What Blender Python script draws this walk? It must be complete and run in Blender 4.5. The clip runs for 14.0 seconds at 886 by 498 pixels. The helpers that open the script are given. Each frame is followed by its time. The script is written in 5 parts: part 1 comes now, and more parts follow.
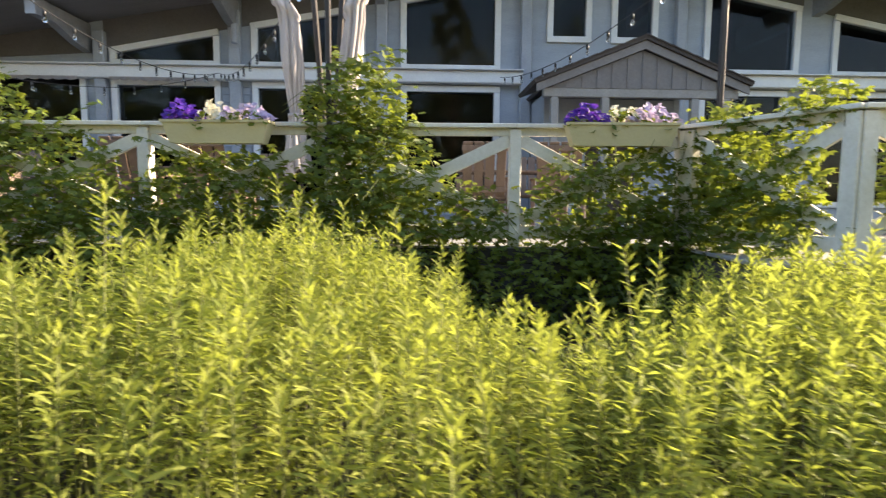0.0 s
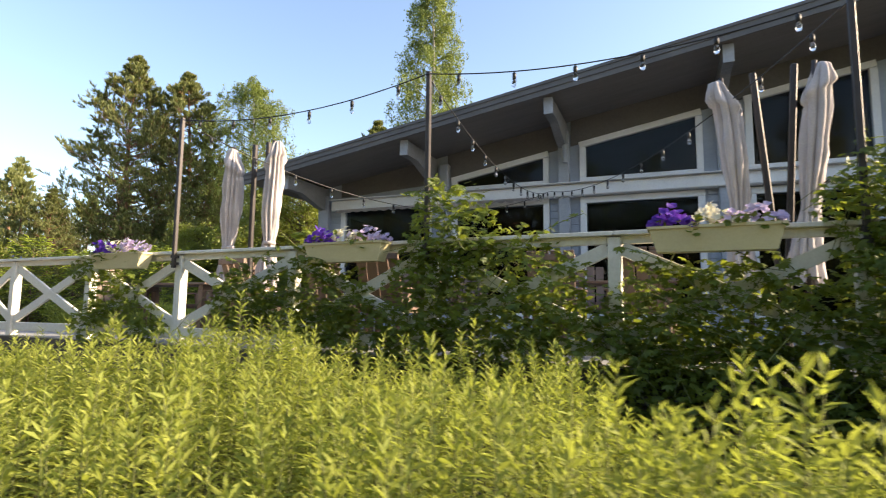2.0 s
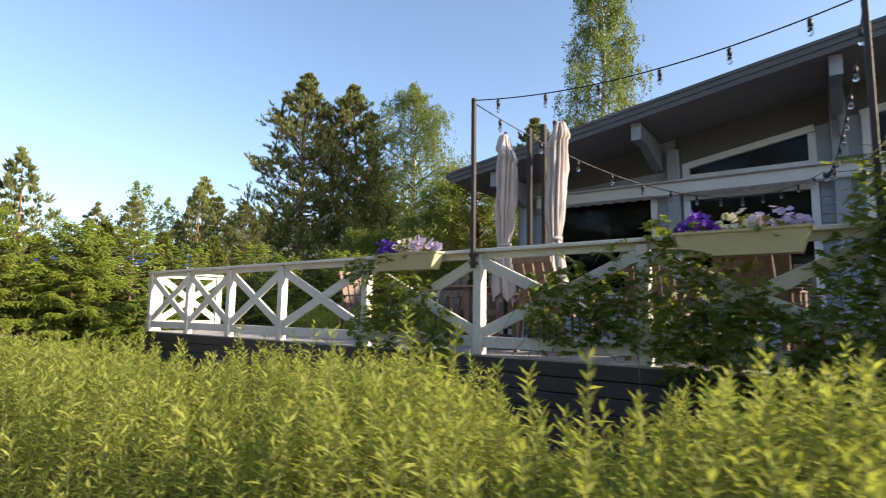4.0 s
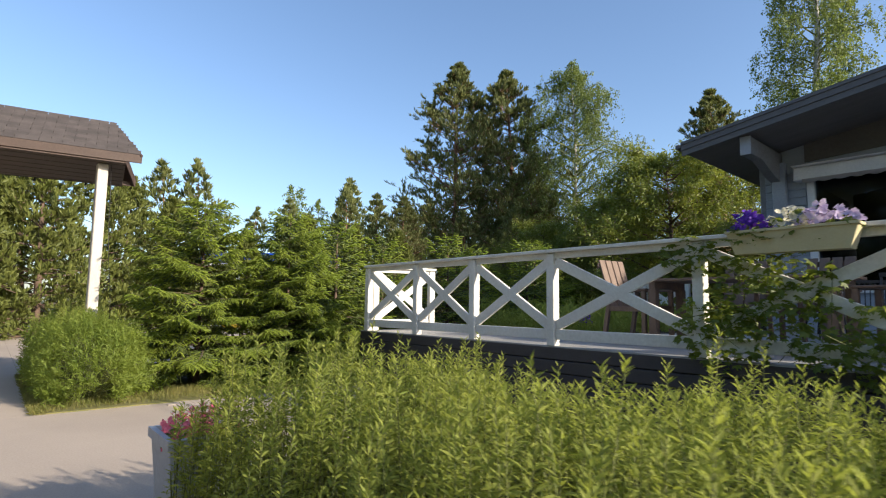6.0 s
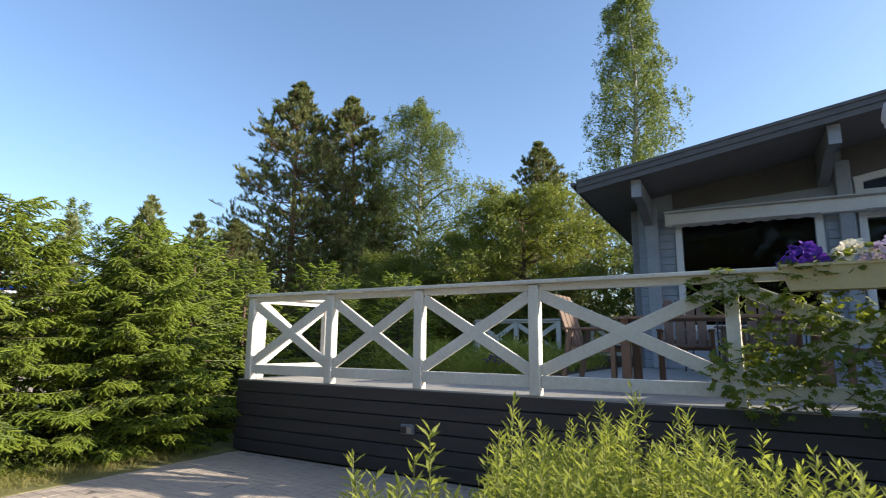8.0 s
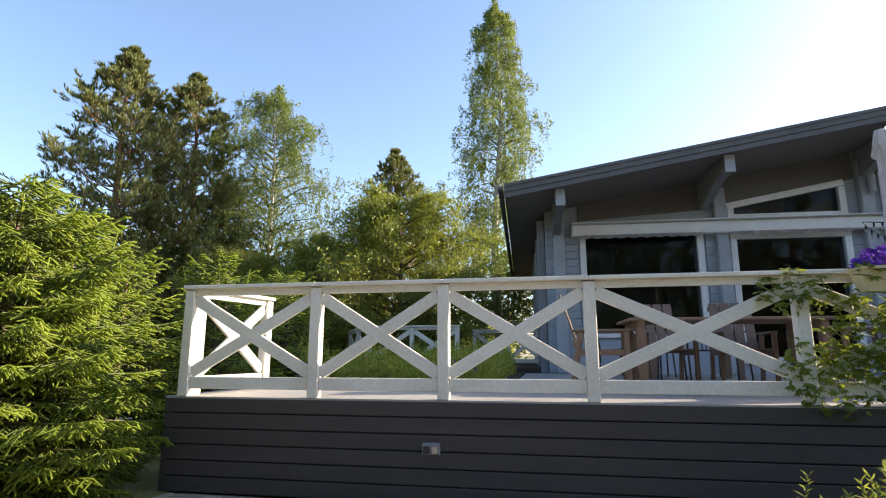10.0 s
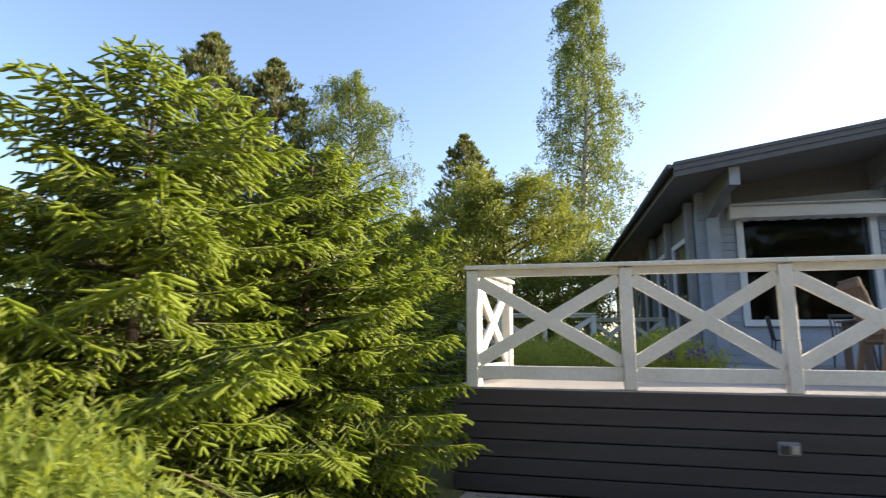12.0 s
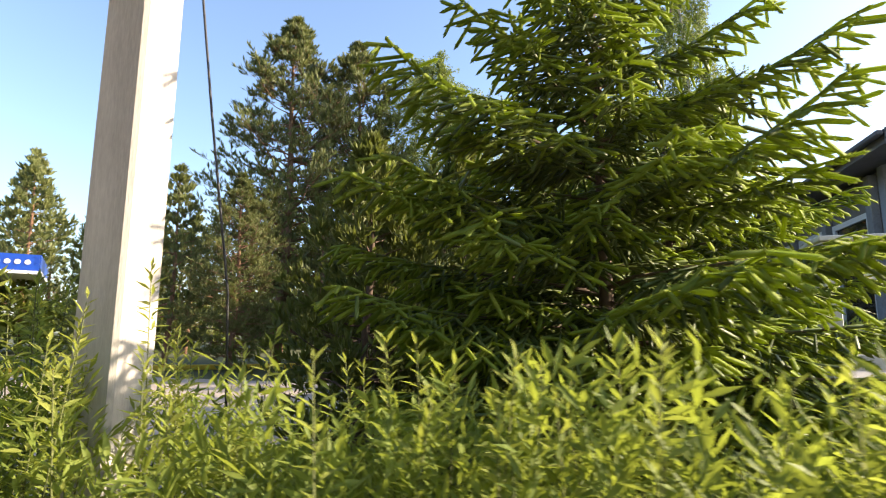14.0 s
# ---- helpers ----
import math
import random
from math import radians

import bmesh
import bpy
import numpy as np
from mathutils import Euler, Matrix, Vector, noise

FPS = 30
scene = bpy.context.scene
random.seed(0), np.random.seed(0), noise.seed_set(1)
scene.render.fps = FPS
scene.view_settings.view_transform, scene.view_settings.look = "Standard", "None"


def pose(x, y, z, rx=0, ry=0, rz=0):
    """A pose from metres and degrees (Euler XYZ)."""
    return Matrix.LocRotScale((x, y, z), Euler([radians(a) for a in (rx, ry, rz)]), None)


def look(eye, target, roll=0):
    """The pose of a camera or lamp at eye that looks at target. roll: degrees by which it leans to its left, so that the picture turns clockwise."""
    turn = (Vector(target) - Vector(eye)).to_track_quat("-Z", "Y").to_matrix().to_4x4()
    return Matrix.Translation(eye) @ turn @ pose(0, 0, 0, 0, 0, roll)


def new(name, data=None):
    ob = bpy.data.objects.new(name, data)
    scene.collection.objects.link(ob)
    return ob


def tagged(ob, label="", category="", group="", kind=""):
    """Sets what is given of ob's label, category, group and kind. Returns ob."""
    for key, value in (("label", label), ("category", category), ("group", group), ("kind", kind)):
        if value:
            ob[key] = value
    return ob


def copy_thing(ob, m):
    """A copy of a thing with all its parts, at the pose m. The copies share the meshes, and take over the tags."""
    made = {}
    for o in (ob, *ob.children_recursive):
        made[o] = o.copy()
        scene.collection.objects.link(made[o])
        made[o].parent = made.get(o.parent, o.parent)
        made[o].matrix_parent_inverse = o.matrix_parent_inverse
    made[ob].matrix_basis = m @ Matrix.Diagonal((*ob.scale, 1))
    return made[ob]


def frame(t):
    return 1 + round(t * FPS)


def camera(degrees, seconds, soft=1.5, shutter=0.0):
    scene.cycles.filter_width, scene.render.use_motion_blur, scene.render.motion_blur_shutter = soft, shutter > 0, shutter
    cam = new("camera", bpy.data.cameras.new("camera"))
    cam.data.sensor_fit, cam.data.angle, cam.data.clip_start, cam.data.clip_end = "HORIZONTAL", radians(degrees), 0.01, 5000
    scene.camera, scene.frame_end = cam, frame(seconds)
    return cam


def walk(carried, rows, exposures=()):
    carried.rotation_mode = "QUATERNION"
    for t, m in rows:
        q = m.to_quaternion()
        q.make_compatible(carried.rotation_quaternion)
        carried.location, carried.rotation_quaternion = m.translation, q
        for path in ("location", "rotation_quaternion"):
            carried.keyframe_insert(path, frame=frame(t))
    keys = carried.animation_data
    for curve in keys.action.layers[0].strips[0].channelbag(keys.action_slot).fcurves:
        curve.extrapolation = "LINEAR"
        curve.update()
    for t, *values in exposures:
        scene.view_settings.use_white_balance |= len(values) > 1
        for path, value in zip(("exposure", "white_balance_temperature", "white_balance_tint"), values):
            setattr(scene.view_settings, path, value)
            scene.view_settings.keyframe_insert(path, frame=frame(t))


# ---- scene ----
cam = camera(78.1, 14.0, 1.1, 0.2)
METRES, EYE, TILT, LEAN, TURN = 16.0, 1.3, 0.0, 0.0, 0.0
ROWS = [
    (0.0, 0.0, 0.0, 0.0, 0.04, -5.65, -0.4),
    (0.5, -0.0321, 0.0051, 0.0014, 6.78, -1.79, -0.42),
    (1.0, -0.0615, 0.0087, 0.0018, 13.21, 4.12, -0.45),
    (1.5, -0.0945, 0.0153, -0.0017, 18.28, 5.31, -0.54),
    (2.0, -0.1261, 0.0181, -0.0006, 24.44, 6.17, -0.62),
    (2.5, -0.1577, 0.0187, -0.0009, 27.39, 6.58, -0.64),
    (3.0, -0.195, 0.0181, -0.0004, 30.04, 6.52, -0.73),
    (3.5, -0.2292, 0.0127, -0.0005, 33.4, 6.71, -0.78),
    (4.0, -0.2682, 0.0101, -0.001, 37.49, 6.44, -0.77),
    (6.5, -0.4522, -0.002, -0.0012, 50.98, 5.87, -0.76),
    (7.0, -0.4826, -0.0017, 0.0011, 48.08, 6.78, -0.62),
    (7.5, -0.5154, -0.0007, 0.001, 40.07, 8.57, -0.54),
    (8.0, -0.5468, -0.0045, 0.001, 30.17, 9.81, -0.52),
    (10.5, -0.7207, -0.0021, -0.0042, 8.78, 10.74, -0.1),
    (11.0, -0.7588, 0.0013, -0.0034, 7.68, 10.3, -0.23),
    (11.5, -0.7989, -0.0024, -0.005, 8.04, 10.24, -0.32),
    (12.0, -0.8427, -0.0031, -0.0051, 13.12, 9.87, -0.31),
    (12.5, -0.8808, -0.0046, -0.0053, 20.67, 9.79, -0.46),
    (13.0, -0.9189, -0.0008, -0.0063, 21.87, 9.39, -0.39),
    (13.5, -0.9563, -0.0005, -0.0075, 21.6, 8.98, -0.43),
    (14.0, -0.9943, 0.0035, -0.0078, 16.72, 8.8, -0.25),
]
walk(cam, [(t, pose(0, 0, EYE, TILT, LEAN, TURN) @ pose(METRES * x, METRES * y, METRES * z, 90 + pitch, roll, yaw)) for t, x, y, z, yaw, pitch, roll in ROWS],
     exposures=[(0.0, 1.97, 7300, 14), (0.5, 2.0, 7300, 14), (1.0, 1.85, 7400, 14), (2.5, 1.45, 7250, 14), (4.2, 1.06, 6650, 14), (6.5, 0.71, 6200, 11), (8.0, 0.9, 6200, 11), (10.5, 1.44, 6850, 14), (12.0, 1.4, 6850, 14), (12.5, 1.22, 6800, 14), (13.2, 1.18, 6650, 14), (14.0, 1.5, 6800, 14)])

# ---- light ----
SUN_TURN, SUN_HEIGHT = 21.5, 22.8  # degrees from +x towards +y, and above the horizon
sun_way = Vector((math.cos(radians(SUN_HEIGHT)) * math.cos(radians(SUN_TURN)), math.cos(radians(SUN_HEIGHT)) * math.sin(radians(SUN_TURN)), math.sin(radians(SUN_HEIGHT))))
sun = new("sun", bpy.data.lights.new("sun", "SUN"))
sun.data.energy, sun.data.angle, sun.data.color = 5.0, radians(0.6), (1.0, 0.87, 0.68)
sun.matrix_world = look(sun_way * 60, (0, 0, 0))
world = bpy.data.worlds.new("sky")
scene.world = world
world.use_nodes = True
sky = world.node_tree.nodes.new("ShaderNodeTexSky")
sky.sky_type, sky.sun_disc = "NISHITA", False
sky.sun_elevation, sky.sun_rotation = radians(SUN_HEIGHT), radians(90 - SUN_TURN)
sky.air_density, sky.dust_density, sky.ozone_density = 1.0, 1.3, 2.3
world.node_tree.links.new(sky.outputs[0], world.node_tree.nodes["Background"].inputs[0])
world.node_tree.nodes["Background"].inputs[1].default_value = 0.146


# ---- materials ----
def node(tree, kind, **values):
    n = tree.nodes.new(kind)
    for key, value in values.items():
        n.inputs[key.replace("_", " ")].default_value = value
    return n


def surface(name, colour, dark, rough=0.7, scale=3.0, fine=40.0, bump=0.15, stretch=(1, 1, 1), metal=0.0, piece=0.0, spread=0.5):
    """A painted or natural surface: two colours mixed at two scales, with fine relief; piece: how far single pieces differ."""
    m = bpy.data.materials.new(name)
    m.use_nodes = True
    t = m.node_tree
    b = t.nodes["Principled BSDF"]
    co = t.nodes.new("ShaderNodeTexCoord")
    mp = node(t, "ShaderNodeMapping", Scale=stretch)
    t.links.new(co.outputs["Object"], mp.inputs[0])
    n1 = node(t, "ShaderNodeTexNoise", Scale=scale, Detail=6.0, Roughness=0.6)
    n2 = node(t, "ShaderNodeTexNoise", Scale=fine, Detail=4.0, Roughness=0.7)
    for n in (n1, n2):
        t.links.new(mp.outputs[0], n.inputs["Vector"])
    add = t.nodes.new("ShaderNodeMath")
    add.operation = "MULTIPLY_ADD"
    add.inputs[1].default_value = 0.5
    half = t.nodes.new("ShaderNodeMath")
    half.operation = "MULTIPLY"
    half.inputs[1].default_value = 0.5
    t.links.new(n2.outputs[0], half.inputs[0])
    t.links.new(n1.outputs[0], add.inputs[0])
    t.links.new(half.outputs[0], add.inputs[2])
    ramp = t.nodes.new("ShaderNodeMapRange")
    ramp.inputs[1].default_value, ramp.inputs[2].default_value = 0.5 - spread * 0.3, 0.5 + spread * 0.3
    t.links.new(add.outputs[0], ramp.inputs[0])
    mix = t.nodes.new("ShaderNodeMix")
    mix.data_type = "RGBA"
    mix.inputs[6].default_value, mix.inputs[7].default_value = (*dark, 1), (*colour, 1)
    t.links.new(ramp.outputs[0], mix.inputs[0])
    out = mix.outputs[2]
    if piece:
        info = t.nodes.new("ShaderNodeObjectInfo")
        geo = t.nodes.new("ShaderNodeNewGeometry")
        both = t.nodes.new("ShaderNodeMath")
        t.links.new(info.outputs["Random"], both.inputs[0])
        t.links.new(geo.outputs["Random Per Island"], both.inputs[1])
        rng = t.nodes.new("ShaderNodeMapRange")
        rng.inputs[2].default_value, rng.inputs[3].default_value, rng.inputs[4].default_value = 2.0, 1 - piece, 1 + piece
        t.links.new(both.outputs[0], rng.inputs[0])
        hsv = t.nodes.new("ShaderNodeHueSaturation")
        t.links.new(rng.outputs[0], hsv.inputs["Value"])
        t.links.new(out, hsv.inputs["Color"])
        out = hsv.outputs[0]
    t.links.new(out, b.inputs["Base Color"])
    rr = t.nodes.new("ShaderNodeMapRange")
    rr.inputs[3].default_value, rr.inputs[4].default_value = min(1, rough + 0.12), max(0.02, rough - 0.12)
    t.links.new(n2.outputs[0], rr.inputs[0])
    t.links.new(rr.outputs[0], b.inputs["Roughness"])
    b.inputs["Metallic"].default_value = metal
    if bump:
        bp = node(t, "ShaderNodeBump", Strength=bump, Distance=0.01)
        t.links.new(add.outputs[0], bp.inputs["Height"])
        t.links.new(bp.outputs[0], b.inputs["Normal"])
    return m


def foliage(name, colour, other, through_light, gloss=0.45, amount=0.4):
    """Leaves: each leaf its own shade between two colours, light passing through them."""
    m = bpy.data.materials.new(name)
    m.use_nodes = True
    t = m.node_tree
    b = t.nodes["Principled BSDF"]
    geo = t.nodes.new("ShaderNodeNewGeometry")
    co = t.nodes.new("ShaderNodeTexCoord")
    n1 = node(t, "ShaderNodeTexNoise", Scale=1.6, Detail=3.0)
    t.links.new(co.outputs["Object"], n1.inputs["Vector"])
    avg = t.nodes.new("ShaderNodeMath")
    avg.operation = "MULTIPLY_ADD"
    avg.inputs[1].default_value = 0.6
    sub = t.nodes.new("ShaderNodeMath")
    sub.operation = "MULTIPLY_ADD"
    sub.inputs[1].default_value, sub.inputs[2].default_value = 1.2, -0.4
    t.links.new(n1.outputs[0], sub.inputs[0])
    t.links.new(geo.outputs["Random Per Island"], avg.inputs[0])
    t.links.new(sub.outputs[0], avg.inputs[2])
    mix = t.nodes.new("ShaderNodeMix")
    mix.data_type = "RGBA"
    mix.inputs[6].default_value, mix.inputs[7].default_value = (*colour, 1), (*other, 1)
    t.links.new(avg.outputs[0], mix.inputs[0])
    t.links.new(mix.outputs[2], b.inputs["Base Color"])
    b.inputs["Roughness"].default_value = gloss
    b.inputs["Specular IOR Level"].default_value = 0.35
    tr = t.nodes.new("ShaderNodeBsdfTranslucent")
    tint = t.nodes.new("ShaderNodeMix")
    tint.data_type = "RGBA"
    tint.blend_type = "MIX"
    tint.inputs[0].default_value = 0.65
    tint.inputs[7].default_value = (*through_light, 1)
    t.links.new(mix.outputs[2], tint.inputs[6])
    t.links.new(tint.outputs[2], tr.inputs["Color"])
    ms = t.nodes.new("ShaderNodeMixShader")
    ms.inputs[0].default_value = amount
    t.links.new(b.outputs[0], ms.inputs[1])
    t.links.new(tr.outputs[0], ms.inputs[2])
    t.links.new(ms.outputs[0], t.nodes["Material Output"].inputs[0])
    return m


WHITE = surface("white_painted_wood", (0.80, 0.78, 0.72), (0.62, 0.59, 0.52), 0.55, 2.0, 30, 0.25, (1, 1, 1))
CREAM = surface("cream_plastic", (0.62, 0.55, 0.33), (0.54, 0.47, 0.27), 0.5, 3.0, 60, 0.05)
DECKGREY = surface("grey_deck_paint", (0.36, 0.35, 0.33), (0.26, 0.25, 0.24), 0.6, 1.5, 25, 0.2, (1, 6, 6), piece=0.08)
SKIRT = surface("black_stained_board", (0.058, 0.050, 0.051), (0.037, 0.032, 0.033), 0.6, 1.2, 30, 0.25, (1, 8, 8), piece=0.12)
WALL = surface("blue_grey_wall_paint", (0.37, 0.41, 0.47), (0.28, 0.31, 0.36), 0.65, 1.0, 22, 0.2, (1, 1, 4))
TRIM = surface("white_trim_paint", (0.74, 0.74, 0.74), (0.60, 0.60, 0.61), 0.5, 2.0, 30, 0.15)
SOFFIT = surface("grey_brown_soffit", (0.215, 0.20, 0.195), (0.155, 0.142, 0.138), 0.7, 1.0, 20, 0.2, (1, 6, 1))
BEAM = surface("blue_grey_beam", (0.36, 0.39, 0.44), (0.26, 0.28, 0.32), 0.6, 2.0, 30, 0.2)
ROOF = surface("dark_grey_roof", (0.135, 0.135, 0.14), (0.09, 0.09, 0.095), 0.8, 3.0, 80, 0.3)
# soffit colour made darker, to offset bounced light under the eave
GABLE = surface("gable_boarding_with_shade", (0.135, 0.126, 0.124), (0.10, 0.093, 0.09), 0.7, 1.0, 20, 0.2, (1, 6, 1))
PURLIN = surface("grey_purlin_paint", (0.27, 0.28, 0.30), (0.17, 0.17, 0.18), 0.7, 2.0, 30, 0.25)
SHINGLE = surface("brown_grey_shingle", (0.075, 0.062, 0.056), (0.04, 0.033, 0.03), 0.85, 5.0, 90, 0.5, piece=0.35)
BROWNWOOD = surface("dark_brown_wood", (0.075, 0.047, 0.035), (0.045, 0.028, 0.021), 0.65, 3.0, 30, 0.2)
OAK = surface("weathered_brown_wood", (0.21, 0.14, 0.10), (0.125, 0.08, 0.058), 0.6, 4.0, 40, 0.25, (6, 6, 1))
OLDWHITE = surface("weathered_white_post", (0.58, 0.54, 0.48), (0.40, 0.365, 0.32), 0.7, 2.0, 35, 0.4, (5, 5, 0.7))
METAL = surface("grey_metal", (0.42, 0.41, 0.40), (0.3, 0.3, 0.29), 0.35, 6, 60, 0.05, metal=0.8)
GREYPOST = surface("grey_painted_timber", (0.32, 0.31, 0.30), (0.22, 0.21, 0.20), 0.7, 3.0, 35, 0.3)
DARKMETAL = surface("dark_metal", (0.06, 0.05, 0.047), (0.035, 0.03, 0.03), 0.5, 6, 60, 0.1, metal=0.3)
BLACK = surface("black_rubber", (0.015, 0.015, 0.016), (0.01, 0.01, 0.01), 0.5, 6, 60, 0.05)
CLOTH = surface("pale_parasol_cloth", (0.55, 0.50, 0.485), (0.37, 0.33, 0.325), 0.9, 5, 120, 0.25)
ASPHALT = surface("worn_pale_asphalt", (0.44, 0.365, 0.295), (0.34, 0.28, 0.225), 0.9, 0.5, 60, 0.3)
PAVER = surface("pale_concrete_paver", (0.45, 0.375, 0.305), (0.36, 0.30, 0.245), 0.9, 2.0, 120, 0.3, piece=0.05)
SAND = surface("dark_joint_sand", (0.22, 0.18, 0.14), (0.14, 0.115, 0.09), 0.95, 4, 90, 0.4)
SOIL = surface("dark_soil", (0.09, 0.066, 0.045), (0.04, 0.03, 0.02), 0.95, 4, 60, 0.6)
TURF = surface("dry_turf", (0.22, 0.19, 0.07), (0.10, 0.11, 0.03), 0.95, 3, 80, 0.6)
FORESTFLOOR = surface("rough_meadow", (0.09, 0.10, 0.03), (0.05, 0.055, 0.02), 0.95, 0.4, 20, 0.5)
BARK = surface("brown_bark", (0.17, 0.11, 0.075), (0.08, 0.055, 0.04), 0.9, 6, 50, 0.8, (1, 1, 0.3))
PINEBARK = surface("orange_pine_bark", (0.28, 0.15, 0.08), (0.14, 0.08, 0.05), 0.9, 6, 50, 0.8, (1, 1, 0.3))
BIRCHBARK = surface("white_birch_bark", (0.60, 0.57, 0.51), (0.16, 0.14, 0.12), 0.8, 5, 30, 0.4, (1, 1, 4))
TWIG = surface("green_brown_stem", (0.15, 0.17, 0.05), (0.09, 0.10, 0.03), 0.8, 8, 60, 0.2)
# near-black stands in for the lack of light indoors
ROOMSHADE = surface("painted_room_shade", (0.05, 0.045, 0.04), (0.03, 0.027, 0.025), 0.9, 1, 10, 0)
BLUE = surface("blue_sign_panel", (0.01, 0.07, 0.42), (0.008, 0.055, 0.36), 0.4, 1, 10, 0)
SIGNWHITE = surface("white_sign_panel", (0.8, 0.8, 0.8), (0.7, 0.7, 0.7), 0.5, 1, 10, 0)
YELLOW = surface("yellow_painted_kerb", (0.75, 0.52, 0.04), (0.6, 0.4, 0.03), 0.7, 3, 40, 0.1)
PLANTERGREY = surface("grey_painted_planter", (0.42, 0.44, 0.47), (0.33, 0.34, 0.37), 0.6, 3, 40, 0.15)

WILLOWLEAF = foliage("willow_leaf", (0.19, 0.235, 0.045), (0.33, 0.345, 0.07), (0.46, 0.52, 0.07), 0.7, 0.47)
SHRUBLEAF = foliage("shrub_leaf", (0.11, 0.165, 0.028), (0.26, 0.31, 0.055), (0.46, 0.53, 0.06), 0.6, 0.45)
VINELEAF = foliage("vine_leaf", (0.045, 0.085, 0.018), (0.18, 0.225, 0.036), (0.38, 0.44, 0.045), 0.5, 0.40)
SPRUCENEEDLE = foliage("spruce_needle", (0.18, 0.25, 0.038), (0.325, 0.385, 0.06), (0.52, 0.62, 0.07), 0.72, 0.55)
SPRUCEDARK = foliage("old_spruce_needle", (0.085, 0.125, 0.032), (0.18, 0.225, 0.05), (0.14, 0.18, 0.03), 0.5, 0.25)
OLIVENEEDLE = foliage("olive_needle", (0.08, 0.10, 0.024), (0.18, 0.20, 0.045), (0.22, 0.25, 0.035), 0.55, 0.3)
PINENEEDLE = foliage("pine_needle", (0.085, 0.11, 0.037), (0.20, 0.21, 0.07), (0.22, 0.24, 0.045), 0.55, 0.3)
BIRCHLEAF = foliage("birch_leaf", (0.085, 0.13, 0.028), (0.19, 0.235, 0.055), (0.30, 0.36, 0.05), 0.5, 0.35)
ROWANLEAF = foliage("broad_leaf", (0.10, 0.145, 0.026), (0.22, 0.245, 0.045), (0.40, 0.43, 0.04), 0.45, 0.35)
GRASSBLADE = foliage("grass_blade", (0.10, 0.13, 0.025), (0.26, 0.22, 0.07), (0.3, 0.3, 0.05), 0.6, 0.3)
VIOLET = foliage("violet_petal", (0.07, 0.02, 0.28), (0.14, 0.05, 0.42), (0.20, 0.06, 0.5), 0.6, 0.3)
LILAC = foliage("pale_lilac_petal", (0.42, 0.32, 0.55), (0.72, 0.62, 0.74), (0.7, 0.6, 0.7), 0.6, 0.3)
IVORY = foliage("ivory_petal", (0.70, 0.66, 0.50), (0.80, 0.77, 0.62), (0.8, 0.75, 0.6), 0.6, 0.3)
PINK = foliage("pink_petal", (0.74, 0.11, 0.20), (0.84, 0.33, 0.38), (0.8, 0.2, 0.25), 0.6, 0.3)

GLASS = bpy.data.materials.new("window_glass")
GLASS.use_nodes = True
gb = GLASS.node_tree.nodes["Principled BSDF"]
gb.inputs["Base Color"].default_value = (0.35, 0.38, 0.40, 1)
gb.inputs["Roughness"].default_value, gb.inputs["IOR"].default_value = 0.02, 1.22
gb.inputs["Transmission Weight"].default_value = 1.0
BULB = bpy.data.materials.new("clear_bulb_glass")
BULB.use_nodes = True
gb = BULB.node_tree.nodes["Principled BSDF"]
gb.inputs["Base Color"].default_value = (0.9, 0.9, 0.88, 1)
gb.inputs["Roughness"].default_value, gb.inputs["IOR"].default_value = 0.05, 1.3
gb.inputs["Transmission Weight"].default_value = 1.0


# ---- mesh tools ----
def box(bm, c, s, m=None, bevel=0.0):
    """A box of size s at c, turned by m."""
    mm = Matrix.Translation(c) @ (m.to_4x4() if m else Matrix()) @ Matrix.Diagonal((*s, 1))
    r = bmesh.ops.create_cube(bm, size=1, matrix=mm)
    if bevel:
        edges = list({e for v in r["verts"] for e in v.link_edges})
        bmesh.ops.bevel(bm, geom=edges, offset=bevel, segments=1, affect="EDGES")


def bar(bm, p, q, w, h, bevel=0.0, up=(0, 0, 1)):
    """A beam of cross-section w x h (h towards up) from p to q."""
    p, q = Vector(p), Vector(q)
    d = q - p
    z = d.normalized()
    x = (Vector(up).cross(z) if abs(z.dot(Vector(up))) < 0.999 else Vector((1, 0, 0))).normalized()
    y = z.cross(x)
    m = Matrix((x, y, z)).transposed()
    box(bm, (p + q) / 2, (w, h, d.length), m, bevel)


def tube(bm, points, radii, sides=8):
    """A round tapered tube along points."""
    rings = []
    for i, p in enumerate(points):
        p = Vector(p)
        d = (Vector(points[min(i + 1, len(points) - 1)]) - Vector(points[max(i - 1, 0)])).normalized()
        a = d.orthogonal().normalized() if i == 0 else (rings_axis - d * rings_axis.dot(d)).normalized()
        rings_axis = a
        b = d.cross(a)
        r = radii[i] if isinstance(radii, (list, tuple)) else radii
        rings.append([bm.verts.new(p + (a * math.cos(k * math.tau / sides) + b * math.sin(k * math.tau / sides)) * r) for k in range(sides)])
    for u, v in zip(rings, rings[1:]):
        for k in range(sides):
            bm.faces.new((u[k], u[(k + 1) % sides], v[(k + 1) % sides], v[k])).smooth = True
    bm.faces.new(list(reversed(rings[0])))
    bm.faces.new(rings[-1])


def prism(bm, outline, y0, y1):
    """An outline in x and z, extruded from y0 to y1."""
    a = [bm.verts.new((x, y0, z)) for x, z in outline]
    b = [bm.verts.new((x, y1, z)) for x, z in outline]
    n = len(outline)
    bm.faces.new(a)
    bm.faces.new(list(reversed(b)))
    for i in range(n):
        bm.faces.new((a[(i + 1) % n], a[i], b[i], b[(i + 1) % n]))


